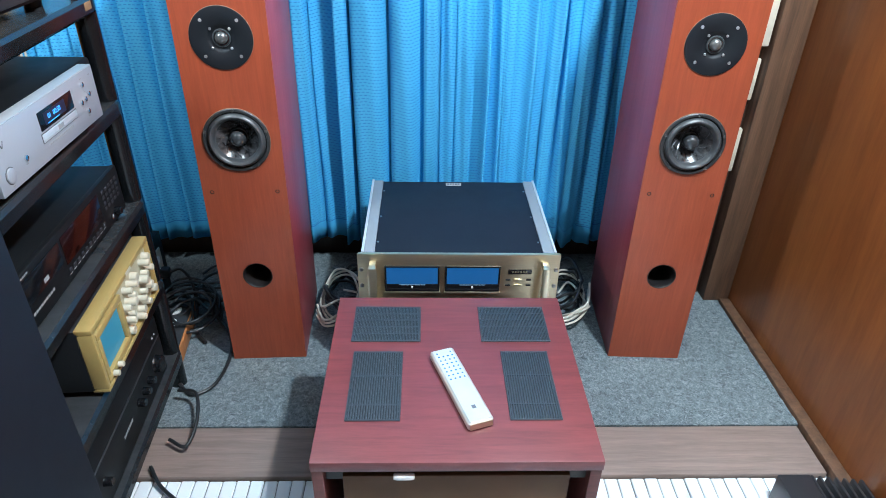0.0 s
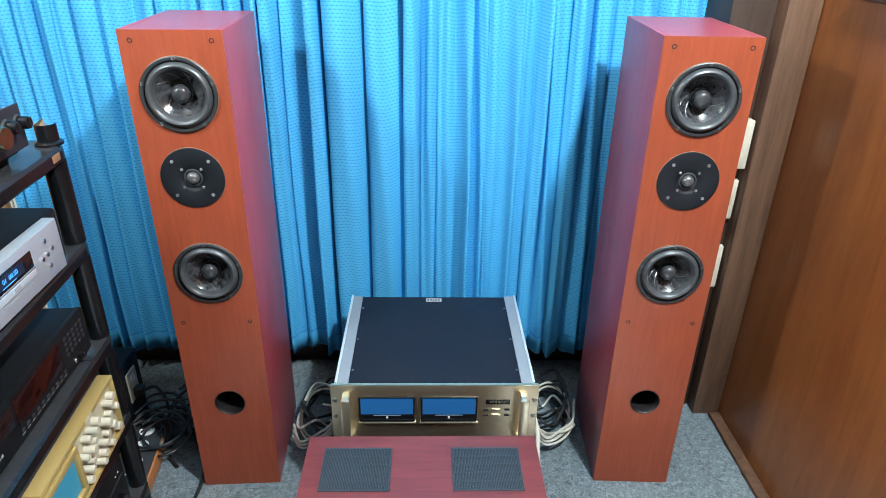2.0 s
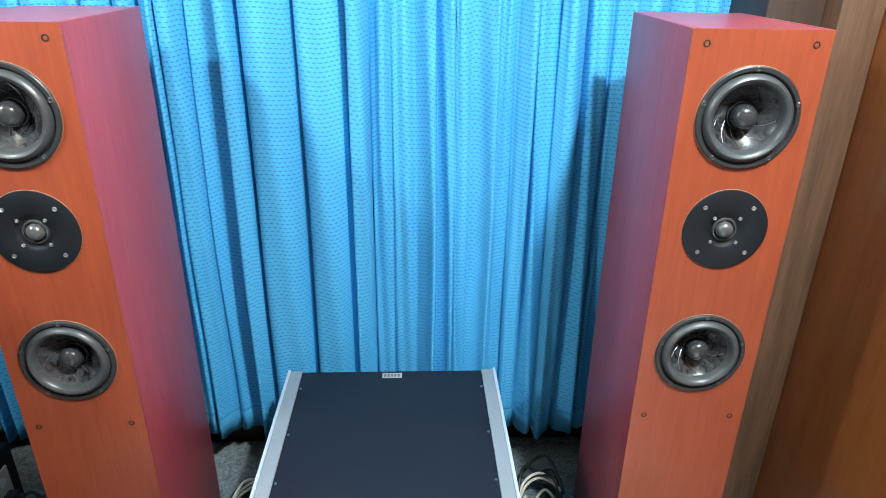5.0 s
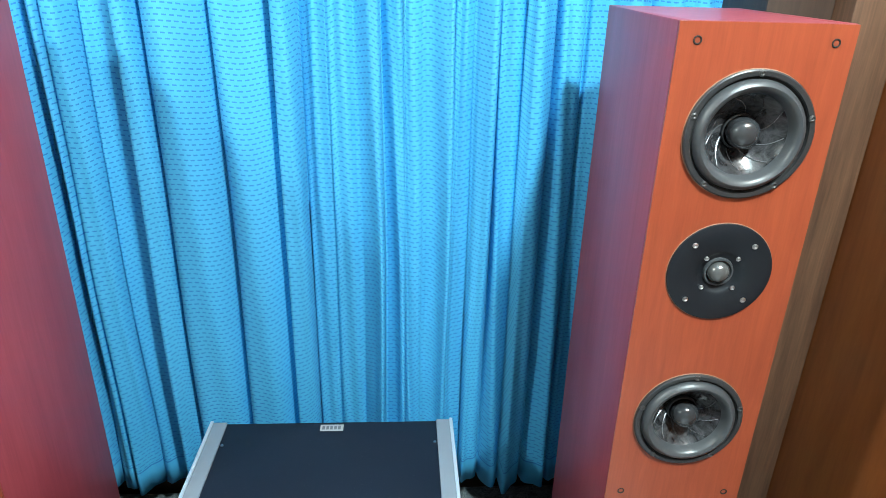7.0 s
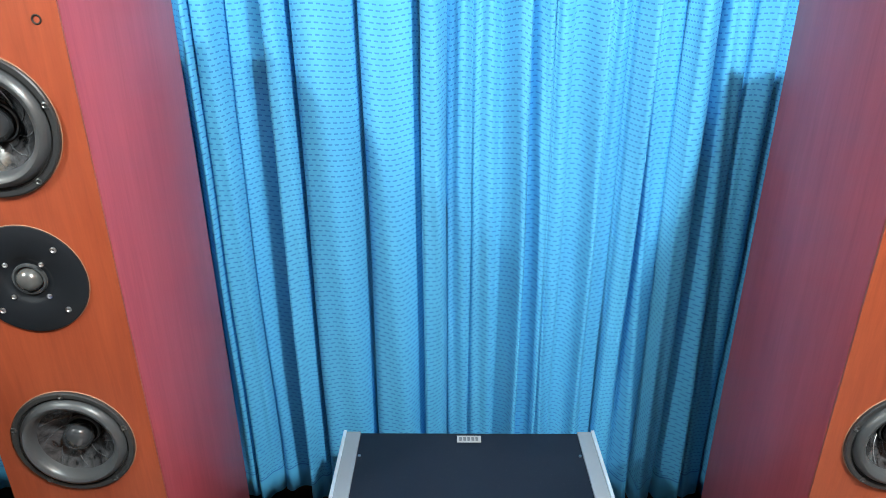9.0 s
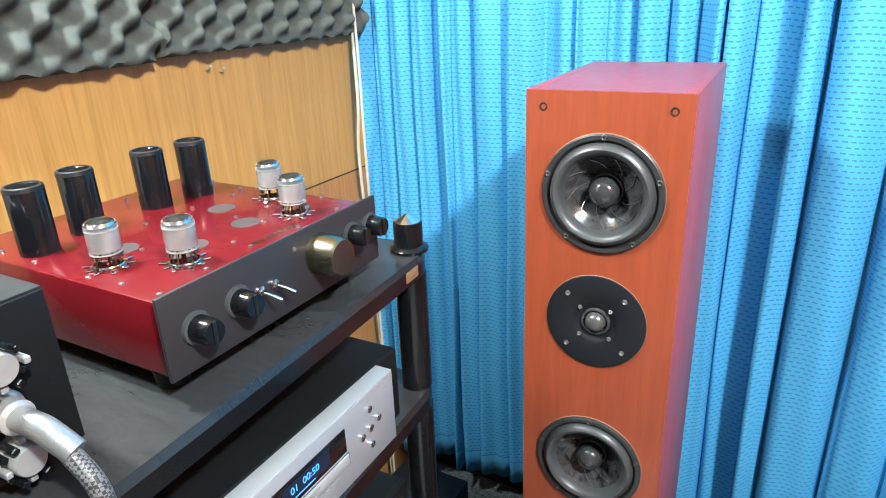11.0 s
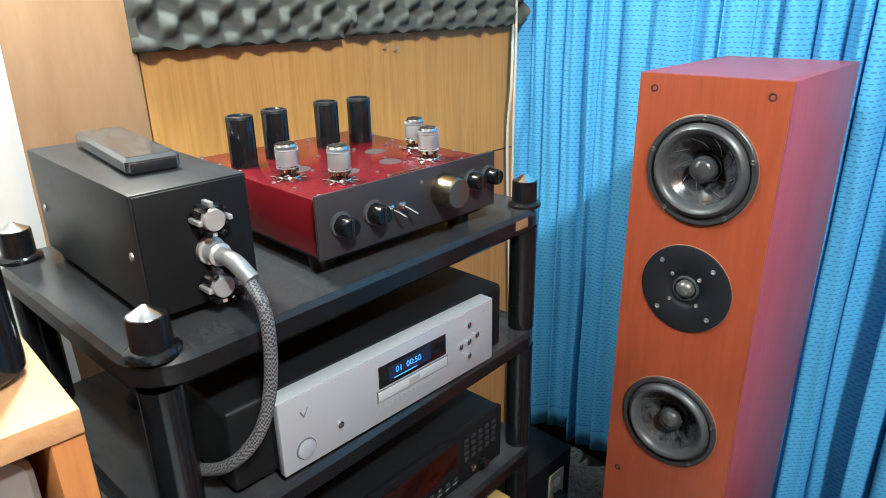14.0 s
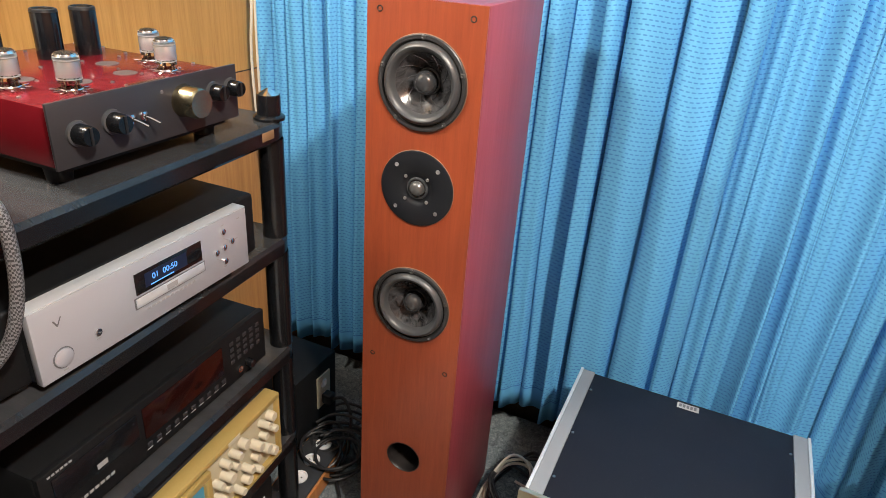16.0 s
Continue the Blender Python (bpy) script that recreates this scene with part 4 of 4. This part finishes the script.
cable = tagged(new("power_cable", finish(hosed([(-0.590, 0.974, 1.006), (-0.572, 0.976, 0.985), (-0.566, 0.975, 0.950), (-0.566, 0.970, 0.905), (-0.571, 0.960, 0.865), (-0.583, 0.945, 0.835), (-0.605, 0.928, 0.812), (-0.650, 0.918, 0.790), (-0.70, 0.914, 0.768)], 0.0066, 8, 14), "power_cable", M["braid"])), "grey braided cable hanging in front of the player", "cable")

pb = thing("power_bank", pose(-0.813, 0.9605, SHELF_Z[0] + 0.1335, 0, 0, 86), "scratched glossy black slab-shaped device on the power supply", "power bank")
part("shell", plated(-0.0265, 0.0265, -0.098, 0.098, 0.0, 0.0180, 0.005, 6, 0.004), M["scuffed_metal"], pb)
part("top_film", plated(-0.023, 0.023, -0.094, 0.094, 0.0181, 0.0184, 0.004, 4, 0.0001), M["film"], pb, "worn reflective film")
part("end_cap", boxed(-0.022, 0.022, -0.0988, -0.0975, 0.003, 0.0125, 0.0005), M["black_case"], pb)

# ---- disc player ----
cd = thing("disc_player", pose(-0.596, 1.156, SHELF_Z[1], 0, 0, 1.4), "silver-fronted disc player with blue display and black case", "disc player")
part("case", boxed(-0.330, -0.020, -0.216, 0.216, 0.010, 0.108, 0.006, 3), M["black_matt"], cd, "black case wider than its front")
part("front_panel", boxed(-0.010, 0.0, -0.169, 0.172, 0.014, 0.104, 0.0008), M["silver"], cd, "brushed silver front panel")
part("panel_lip", boxed(-0.022, -0.0005, -0.172, 0.172, 0.1042, 0.1062, 0.0006), M["silver_rail"], cd)
part("panel_back", boxed(-0.020, -0.010, -0.168, 0.168, 0.016, 0.102), M["black_case"], cd)
for sx in (-0.29, -0.05):
    for sy in (-0.17, 0.17):
        part("foot", turned([(0.018, 0), (0.020, 0.010)], (sx, sy, 0), "z", 16), M["rubber"], cd)
disp = part("display", boxed(0.0, 0.0012, -0.035, 0.078, 0.060, 0.089, 0.0005), M["black_gloss_glass"], cd, "black display window")
part("display_glow", boxed(0.0012, 0.0015, -0.020, 0.050, 0.065, 0.084), M["vfd_dim"], disp)
writing("track_time", "01  00:50", 0.0112, Matrix.Translation((0.0018, 0.012, 0.0755)) @ FACE_X, M["vfd"], disp, 0.0002)
part("level_line", boxed(0.0016, 0.0019, -0.012, 0.026, 0.0655, 0.0668), M["vfd"], disp)
tray = part("tray", boxed(0.0, 0.0016, -0.037, 0.080, 0.043, 0.0555, 0.0005), M["silver_rail"], cd, "disc tray front")
part("tray_gap", boxed(-0.0002, 0.0004, -0.039, 0.082, 0.0415, 0.0570), M["dark_mark"], cd)
part("disc_logo", boxed(0.0016, 0.0019, 0.012, 0.030, 0.046, 0.053), M["grey_mark"], tray)
for k in range(11):
    part("label_bar", boxed(0.0, 0.0003, -0.022 + 0.0078 * k, -0.0165 + 0.0078 * k, 0.0335, 0.0365), M["grey_mark"], cd)
pw = part("power_button", turned([(0.0112, 0), (0.0112, 0.0022), (0.0098, 0.0030), (0, 0.0028)], (0, -0.140, 0.036), "x", 28), M["silver"], cd, "round chrome power button")
part("button_ring", turned([(0.0128, 0), (0.0126, 0.0008), (0.0114, 0.0008)], (0, -0.140, 0.036), "x", 28), M["dark_mark"], pw)
part("standby_button", turned([(0.0046, 0), (0.0042, 0.0025), (0, 0.0030)], (0, -0.094, 0.043), "x", 18), M["chrome"], cd)
vb = bmesh.new()
hose(vb, [(0.0008, -0.1435, 0.0840), (0.0008, -0.1395, 0.0765)], 0.0009, 2, 6)
hose(vb, [(0.0008, -0.1395, 0.0765), (0.0008, -0.1340, 0.0860)], 0.0006, 2, 6)
part("emblem", vb, M["dark_mark"], cd, "angular logo stroke")
for y, z in ((0.122, 0.060), (0.122, 0.0845), (0.122, 0.0385), (0.106, 0.058), (0.138, 0.064)):
    part("cursor_button", turned([(0.0046, 0), (0.0042, 0.0026), (0.002, 0.0034), (0, 0.0034)], (0, y, z), "x", 18), M["chrome"], cd)
for y0, y1, z in ((0.106, 0.122, 0.048), (0.122, 0.138, 0.074)):
    part("guide_line", hosed([(0.0004, y0, z), (0.0004, y1, z - 0.010 + 0.0)], 0.0004, 2, 5), M["grey_mark"], cd)
for y, z in ((0.122, 0.094), (0.148, 0.064), (0.122, 0.030), (0.155, 0.093), (-0.140, 0.020), (-0.094, 0.034)):
    part("legend", boxed(0.0, 0.0003, y - 0.003, y + 0.003, z - 0.0008, z + 0.0008), M["grey_mark"], cd)

# ---- black deck below ----
deck = thing("black_deck", pose(-0.632, 1.180, SHELF_Z[2], 0, 0, 3.0), "black component deck with dark red display and keypad", "audio deck")
part("case", boxed(-0.300, -0.004, -0.215, 0.215, 0.012, 0.104, 0.002), M["black_matt"], deck)
part("front_panel", boxed(-0.004, 0.006, -0.215, 0.215, 0.010, 0.106, 0.0015), M["black_matt"], deck)
part("display", boxed(0.006, 0.0075, -0.060, 0.105, 0.042, 0.094, 0.0006), M["dark_red_window"], deck, "dark red display window")
part("disc_drawer", boxed(0.006, 0.0085, -0.200, -0.070, 0.052, 0.094, 0.001), M["gloss_black"], deck)
key = finish(boxed(0, 0.0022, -0.0042, 0.0042, -0.0034, 0.0034, 0.0006, 1), "key", M["grey_panel"])
for i in range(5):
    for j in range(4):
        shared("key", key, deck, pose(0.006, 0.128 + 0.0165 * i, 0.052 + 0.0115 * j))
for k in range(10):
    shared("key", key, deck, pose(0.006, -0.055 + 0.0175 * k, 0.030))
    part("legend", boxed(0.006, 0.0063, -0.060 + 0.0175 * k, -0.050 + 0.0175 * k, 0.0215, 0.0230), M["grey_mark"], deck)
knob(deck, (0.006, 0.165, 0.028), 0.0075, 0.012, M["gloss_black"])
part("jack", turned([(0.0055, 0), (0.0055, 0.002), (0.0035, 0.002), (0.0030, 0.0)], (0.006, 0.145, 0.026), "x", 16), M["chrome"], deck)
for k in range(9):
    part("letter_bar", boxed(0.006, 0.0064, -0.190 + 0.0085 * k, -0.184 + 0.0085 * k, 0.030, 0.0345), M["grey_mark"], deck)
part("disc_logo", boxed(0.0085, 0.0088, -0.140, -0.124, 0.058, 0.066), M["grey_mark"], deck)
for k in range(6):
    part("letter_bar", boxed(0.006, 0.0064, -0.203 + 0.006 * k, -0.199 + 0.006 * k, 0.0975, 0.1005), M["grey_mark"], deck)
for sx in (-0.26, -0.03):
    for sy in (-0.18, 0.18):
        part("foot", turned([(0.016, 0), (0.017, 0.012)], (sx, sy, 0), "z", 14), M["rubber"], deck)

# ---- oscilloscope ----
scope = thing("oscilloscope", pose(-0.606, 1.225, SHELF_Z[3] + 0.002, 0, 0, 4.0), "ochre-cased bench oscilloscope with cyan screen and cream knobs", "oscilloscope")
SW = 0.163
part("case", boxed(-0.300, -0.012, -SW, SW, 0.012, 0.150, 0.004), M["black_case"], scope)
bz = bmesh.new()
for a in ((-SW, SW, 0.141, 0.152), (-SW, SW, 0.010, 0.018), (-SW, -SW + 0.010, 0.018, 0.141), (SW - 0.006, SW, 0.018, 0.141)):
    box(bz, -0.020, 0.010, a[0], a[1], a[2], a[3], 0.002)
part("bezel", bz, M["cream_case"], scope, "ochre front bezel")
part("face", boxed(-0.012, 0.0, -SW + 0.009, SW - 0.005, 0.017, 0.142), M["cream_face"], scope, "cream control face")
sf = bmesh.new()
for a in ((-0.150, -0.024, 0.118, 0.132), (-0.150, -0.024, 0.022, 0.036), (-0.150, -0.138, 0.036, 0.118), (-0.036, -0.024, 0.036, 0.118)):
    box(sf, 0.0, 0.010, a[0], a[1], a[2], a[3], 0.002)
scr = part("screen_frame", sf, M["cream_case"], scope)
part("screen", boxed(0.0, 0.002, -0.138, -0.036, 0.036, 0.118), M["screen_cyan"], scr, "glowing cyan screen")
for i, y in enumerate((-0.010, 0.012, 0.036, 0.062, 0.090, 0.116, 0.140)):
    for j, z in enumerate((0.034, 0.060, 0.088, 0.114)):
        if (i * 3 + j * 5) % 4 == 3:
            continue
        r = 0.0072 if (i + j) % 3 else 0.0094
        knob(scope, (0.0, y, z), r, 0.014 + 0.004 * ((i + 2 * j) % 3), M["ivory"])
for y in (-0.130, -0.105):
    knob(scope, (0.0, y, 0.0275), 0.006, 0.020, M["ivory"])
for k, y in enumerate((0.005, 0.03, 0.055, 0.085, 0.11, 0.13)):
    part("legend", boxed(0.0, 0.0004, y - 0.008, y + 0.006, 0.1285, 0.1305), M["dark_mark"], scope)
part("brand_plate", boxed(0.010, 0.0106, 0.02, 0.05, 0.1425, 0.1495), M["ivory"], scope)
for sy in (-0.13, 0.13):
    part("foot", boxed(-0.28, -0.03, sy - 0.012, sy + 0.012, -0.002, 0.012, 0.003), M["rubber"], scope)

# ---- bottom amplifier ----
low = thing("black_amplifier", pose(-0.622, 1.165, SHELF_Z[4], 0, 0, 3.65), "black integrated amplifier on the lowest shelf", "amplifier")
part("case", boxed(-0.320, -0.004, -0.215, 0.215, 0.012, 0.160, 0.002), M["black_matt"], low)
part("front_panel", boxed(-0.004, 0.004, -0.216, 0.216, 0.010, 0.162, 0.0015), M["black_matt"], low)
part("trim_strip", boxed(0.004, 0.006, -0.205, 0.205, 0.112, 0.116, 0.0006), M["grey_panel"], low)
for y, r in ((0.160, 0.020), (0.105, 0.009), (0.07, 0.009), (0.035, 0.009), (-0.170, 0.009)):
    knob(low, (0.004, y, 0.068), r, 0.016, M["gloss_black"])
for k in range(7):
    part("letter_bar", boxed(0.004, 0.0045, -0.06 + 0.0075 * k, -0.0545 + 0.0075 * k, 0.060, 0.067), M["grey_mark"], low)
for y in (0.19, 0.175):
    part("led", turned([(0.0028, 0), (0, 0.002)], (0.004, y, 0.13), "x", 10), M["white_mark"], low)
for sx in (-0.28, -0.03):
    for sy in (-0.18, 0.18):
        part("foot", turned([(0.018, 0), (0.019, 0.012)], (sx, sy, 0), "z", 14), M["rubber"], low)

# ---- black power box with outlet, and wooden power strip ----
xf = thing("power_conditioner", pose(-0.860, 1.742, 0.0012), "plain black box with a grey wall-type outlet plate", "power box")
part("case", boxed(-0.085, 0.080, -0.085, 0.085, 0.0, 0.240, 0.003), M["black_matt"], xf)
pl = part("outlet_plate", plated(-0.028, 0.028, -0.048, 0.048, 0.0, 0.004, 0.003, 3, 0.001), M["ivory"], xf, "pale grey outlet plate")
pl.matrix_local = Matrix.Translation((0.080, 0.025, 0.155)) @ FACE_X
for z in (-0.02, 0.02):
    s = part("socket", turned([(0.012, 0), (0.0115, 0.002), (0.0095, 0.0022), (0.009, 0.0010), (0, 0.0010)], (0, z, 0.004), "z", 20), M["white_mark"], pl)
plg = part("plug", boxed(0.084, 0.110, 0.012, 0.038, 0.118, 0.148, 0.005, 3), M["cable_black"], xf)

strip = thing("power_strip", pose(-0.715, 1.605, 0.0015, 0, 0, 6), "reddish wooden power strip with round sockets", "power strip")
part("body", boxed(-0.055, 0.045, -0.14, 0.14, 0, 0.045, 0.003), M["oak_face"], strip)
part("top_plate", boxed(-0.050, 0.040, -0.135, 0.135, 0.0455, 0.049, 0.001), M["black_case"], strip)
for y in (-0.09, -0.03, 0.03, 0.09):
    s = part("socket", turned([(0.020, 0), (0.020, 0.003), (0.017, 0.0035), (0.016, 0.001), (0, 0.001)], (-0.005, y, 0.049), "z", 24), M["white_mark"], strip)
    for dx in (-0.006, 0.006):
        part("pin_hole", turned([(0.0022, 0.0012), (0, 0.0013)], (-0.005 + dx, y, 0.049), "z", 10), M["hole"], s)

# ---- switches on the dark board ----
for z0, z1, y, x0, x1, nm, lab in ((0.786, 0.912, 1.832, 0.825, 0.862, "doorbell_box", "ivory chime box on the dark board"), (0.640, 0.750, 1.850, 0.842, 0.8635, "switch_plate", "ivory wall switch plate"), (0.433, 0.560, 1.846, 0.838, 0.862, "socket_plate", "ivory wall socket plate")):
    t = thing(nm, pose(0, 0, 0), lab, "switch")
    part("plate", boxed(x0, x1, y, 1.8648, z0, z1, 0.003), M["ivory"], t)
    part("button", boxed(x0 + 0.004, x0 + 0.012, y - 0.003, y - 0.0002, (z0 + z1) / 2 - 0.012, (z0 + z1) / 2 + 0.012, 0.001), M["cream_face"], t)

# ---- nails in the veneer wall ----
for y, z in ((1.574, 1.156), (1.602, 1.150)):
    nail = thing("wall_nail", pose(-1.11, y, z), "small bent nail in the veneer wall below the foam", "nail", "wall nails")
    part("shank", hosed([(0, 0, 0), (0.008, 0, 0.001), (0.012, 0, 0.006)], 0.0012, 4, 8), M["steel_dull"], nail)
    part("head", turned([(0.0028, 0.0), (0.0028, 0.0008), (0, 0.0010)], (0.012, 0, 0.006), "x", 12), M["steel_dull"], nail)

# ---- acoustic foam ----
def foam(name, y0, y1, z0, z1, seed):
    nb = bmesh.new()
    n1, n2 = int((y1 - y0) / 0.0052), int((z1 - z0) / 0.0052)
    pitch = 0.064
    rnd = random.Random(seed)
    off = rnd.uniform(0, 1)
    grid = []
    for i in range(n1 + 1):
        rowv = []
        for j in range(n2 + 1):
            y, z = y0 + (y1 - y0) * i / n1, z0 + (z1 - z0) * j / n2
            a = math.cos(2 * math.pi * (y / pitch + off)) * math.cos(2 * math.pi * z / pitch)
            hgt = 0.030 + 0.019 * a * min(1.0, j / 5, (n2 - j) / 5) + 0.002 * noise.noise((y * 30, z * 30, seed))
            if i in (0, n1) or j in (0, n2):
                rowv.append(nb.verts.new((-1.109, y, z)))
            else:
                rowv.append(nb.verts.new((-1.109 + hgt, y, z + 0.003 * math.sin(y * 140) * (j < 2))))
        grid.append(rowv)
    for i in range(n1):
        for j in range(n2):
            nb.faces.new((grid[i][j], grid[i + 1][j], grid[i + 1][j + 1], grid[i][j + 1]))
    ob = new(name, finish(nb, name, M["foam"], True, 80))
    return tagged(ob, "charcoal egg-crate acoustic foam panel on the veneer wall", "foam panel", "acoustic foam panels")


foam("acoustic_foam_panel", 1.092, 1.470, 1.178, 1.68, 1)
foam("acoustic_foam_panel", 1.472, 1.985, 1.183, 1.68, 2)

# ---- cabinet, small wooden speaker and glossy black box beside the rack ----
side = thing("charcoal_cabinet", pose(-0.66, 0.62, FLOOR), "charcoal laminate cabinet beside the rack", "cabinet")
part("carcass", boxed(-0.19, 0.188, -0.20, 0.174, 0.0, 0.856 - FLOOR, 0.002), M["slab"], side)
part("plinth", boxed(-0.185, 0.183, -0.196, 0.170, 0.856 - FLOOR, 0.860 - FLOOR, 0.001), M["black_matt"], side)

ws = thing("wooden_speaker_box", pose(-0.66, 0.62, 0.8602), "light cherry wooden speaker box with grey grille cloth", "speaker box")
wz = 0.156
part("top", boxed(-0.186, 0.193, -0.19, 0.174, wz - 0.018, wz, 0.0015), M["oak_box"], ws)
for y0, y1 in ((-0.19, -0.170), (0.154, 0.174)):
    part("side", boxed(-0.186, 0.190, y0, y1, 0.0, wz - 0.018, 0.0015), M["oak_face"], ws)
part("bottom", boxed(-0.186, 0.190, -0.17, 0.154, 0.0, 0.016), M["oak_face"], ws)
part("back", boxed(-0.186, -0.176, -0.17, 0.154, 0.016, wz - 0.018), M["oak_face"], ws)
part("grille", plated(-0.16, 0.145, -0.058, 0.058, 0.0, 0.010, 0.02, 5, 0.004), M["cable_grey"], ws, "blue-grey grille cloth").matrix_local = Matrix.Translation((0.165, 0.0, 0.076)) @ FACE_X

bb = thing("glossy_black_box", pose(-0.671, 0.62, 1.0166), "piano-black rounded box, its lid greyed by a painted reflection", "black box")
part("shell", plated(-0.15, 0.155, -0.19, 0.165, 0.0, 0.107, 0.030, 8, 0.007), M["gloss_black"], bb)
part("lid", plated(-0.149, 0.154, -0.189, 0.164, 0.1072, 0.116, 0.029, 8, 0.003), M["lid"], bb, "glossy lid greyed by a painted reflection of the white curtain")

# ---- heat-sinked amplifier by the wall ----
hs = thing("finned_amplifier", pose(0.80, 1.02, FLOOR + 0.001), "dark grey amplifier with heat-sink fins", "amplifier")
part("case", boxed(-0.05, 0.02, -0.25, 0.075, 0.0, 0.075, 0.002), M["grey_panel"], hs)
for k in range(7):
    part("fin", boxed(0.022 + 0.017 * k, 0.028 + 0.017 * k, -0.25, 0.075 - 0.002 * k, 0.0, 0.072, 0.001), M["grey_panel"], hs)

# ---- cables ----
def cable_thing(name, pts, r, mat, label, steps=8):
    ob = new(name, finish(hosed(pts, r, steps, 8), name, M[mat]))
    return tagged(ob, label, "cable")


def coil(cx, cy, z, r, turns, seed, squash=0.7, lift=0.012, tilt=0.0):
    """Uneven loops of one cable lying on each other."""
    rnd = random.Random(seed)
    pts = []
    for k in range(int(turns * 9)):
        a = 2 * math.pi * k / 9
        rr = r * (1 + 0.10 * math.sin(1.3 * k) + rnd.uniform(-0.03, 0.03))
        pts.append((cx + rr * math.cos(a), cy + squash * rr * math.sin(a), z + lift * k / 9 + tilt * math.sin(a) + rnd.uniform(0, 0.003)))
    return pts


def strand(cx, cy, seed, reach=0.055):
    """One loose cable that wanders over the heap and doubles back."""
    rnd = random.Random(seed)
    pts, way = [], rnd.uniform(-0.4, 0.4)
    for k in range(10):
        u = math.sin(way + 0.95 * k)
        pts.append((cx + reach * u + rnd.uniform(-0.012, 0.012), cy + 0.085 * math.cos(way + 0.95 * k) + rnd.uniform(-0.035, 0.035), 0.012 + 0.085 * rnd.random() ** 1.4))
    return pts


for cx, cy, seed in ((-0.257, 1.775, 1), (0.420, 1.785, 3)):
    cable_thing("speaker_cable", coil(cx, cy, 0.036, 0.060, 2, seed, 1.3, 0.010, 0.030), 0.0034, "cable_cream", "loosely coiled cream speaker cable beside the amplifier", 5)
    for k in range(1):
        cable_thing("speaker_cable", strand(cx, cy - 0.03, 50 * seed + k), 0.0034, "cable_cream", "loose cream speaker cable on the carpet", 6)
    for k in range(4):
        cable_thing("black_cable", strand(cx, cy + 0.03, 90 * seed + k), 0.0042, "cable_black", "black cable tangled among the cream ones", 6)
    for k in range(3):
        z = 0.050 + 0.011 * k
        cable_thing("speaker_cable", [(cx - 0.062, cy - 0.10 + 0.01 * k, z), (cx - 0.035, cy - 0.135, z - 0.012), (cx + 0.01, cy - 0.125 + 0.008 * k, z - 0.006), (cx + 0.045, cy - 0.09, z + 0.012), (cx + 0.062, cy - 0.02, z + 0.03)], 0.0036, "cable_cream", "cream cable strand running past the heap", 5)
cable_thing("thick_cable", [(0.33, 1.70, 0.17), (0.345, 1.60, 0.14), (0.335, 1.50, 0.11), (0.345, 1.42, 0.05), (0.362, 1.36, 0.011), (0.352, 1.30, 0.010), (0.34, 1.24, 0.010)], 0.0065, "cable_cream", "thick cream cable running down past the cabinet")
cable_thing("black_cable", [(-0.17, 1.70, 0.10), (-0.23, 1.62, 0.05), (-0.255, 1.55, 0.012), (-0.25, 1.45, 0.010), (-0.22, 1.38, 0.010)], 0.0052, "cable_black", "black cable on the carpet")
cable_thing("black_cable", [(-0.66, 1.46, 0.010), (-0.60, 1.40, 0.008), (-0.55, 1.44, 0.008), (-0.54, 1.56, 0.010), (-0.58, 1.66, 0.02), (-0.68, 1.74, 0.06)], 0.0046, "cable_black", "black mains cable curling out from the rack")
rnd = random.Random(21)
for k in range(9):
    x, y = rnd.uniform(-0.76, -0.61), rnd.uniform(1.66, 1.86)
    cable_thing("black_cable", coil(x, y, 0.01 + 0.007 * k, rnd.uniform(0.04, 0.09), 1.6, 30 + k, 0.8, 0.020, 0.015), 0.0038, "cable_black", "heap of black cables on the carpet", 5)
cable_thing("black_cable", [(-0.752, 1.767, 0.135), (-0.72, 1.775, 0.14), (-0.69, 1.76, 0.10), (-0.675, 1.72, 0.04), (-0.66, 1.65, 0.012), (-0.62, 1.60, 0.010)], 0.0042, "cable_black", "black plug lead from the outlet")
cable_thing("black_cable", [(-0.60, 1.24, 0.02), (-0.555, 1.22, 0.02), (-0.545, 1.28, 0.04), (-0.57, 1.36, 0.05), (-0.62, 1.38, 0.04)], 0.0042, "cable_black", "thick black loop below the rack")
cable_thing("black_cable", [(-0.62, 1.17, 0.01), (-0.58, 1.12, 0.004), (-0.50, 1.06, -0.004), (-0.42, 0.98, -0.005), (-0.36, 0.88, -0.005)], 0.0042, "cable_black", "black cable crossing the white mat")
cable_thing("wall_cable", [(-1.085, 1.955, 0.05), (-1.083, 1.95, 0.5), (-1.088, 1.935, 0.9), (-1.075, 1.93, 1.05), (-1.085, 1.945, 1.2), (-1.090, 1.96, 1.6), (-1.09, 1.97, 2.2)], 0.0035, "cable_cream", "thin white cable hanging beside the curtain")
cable_thing("wall_cable", [(-1.070, 1.945, 0.05), (-1.072, 1.94, 0.6), (-1.066, 1.93, 0.95), (-1.072, 1.94, 1.15), (-1.085, 1.95, 1.5), (-1.09, 1.96, 2.2)], 0.0030, "cable_cream", "thin white cable hanging beside the curtain")
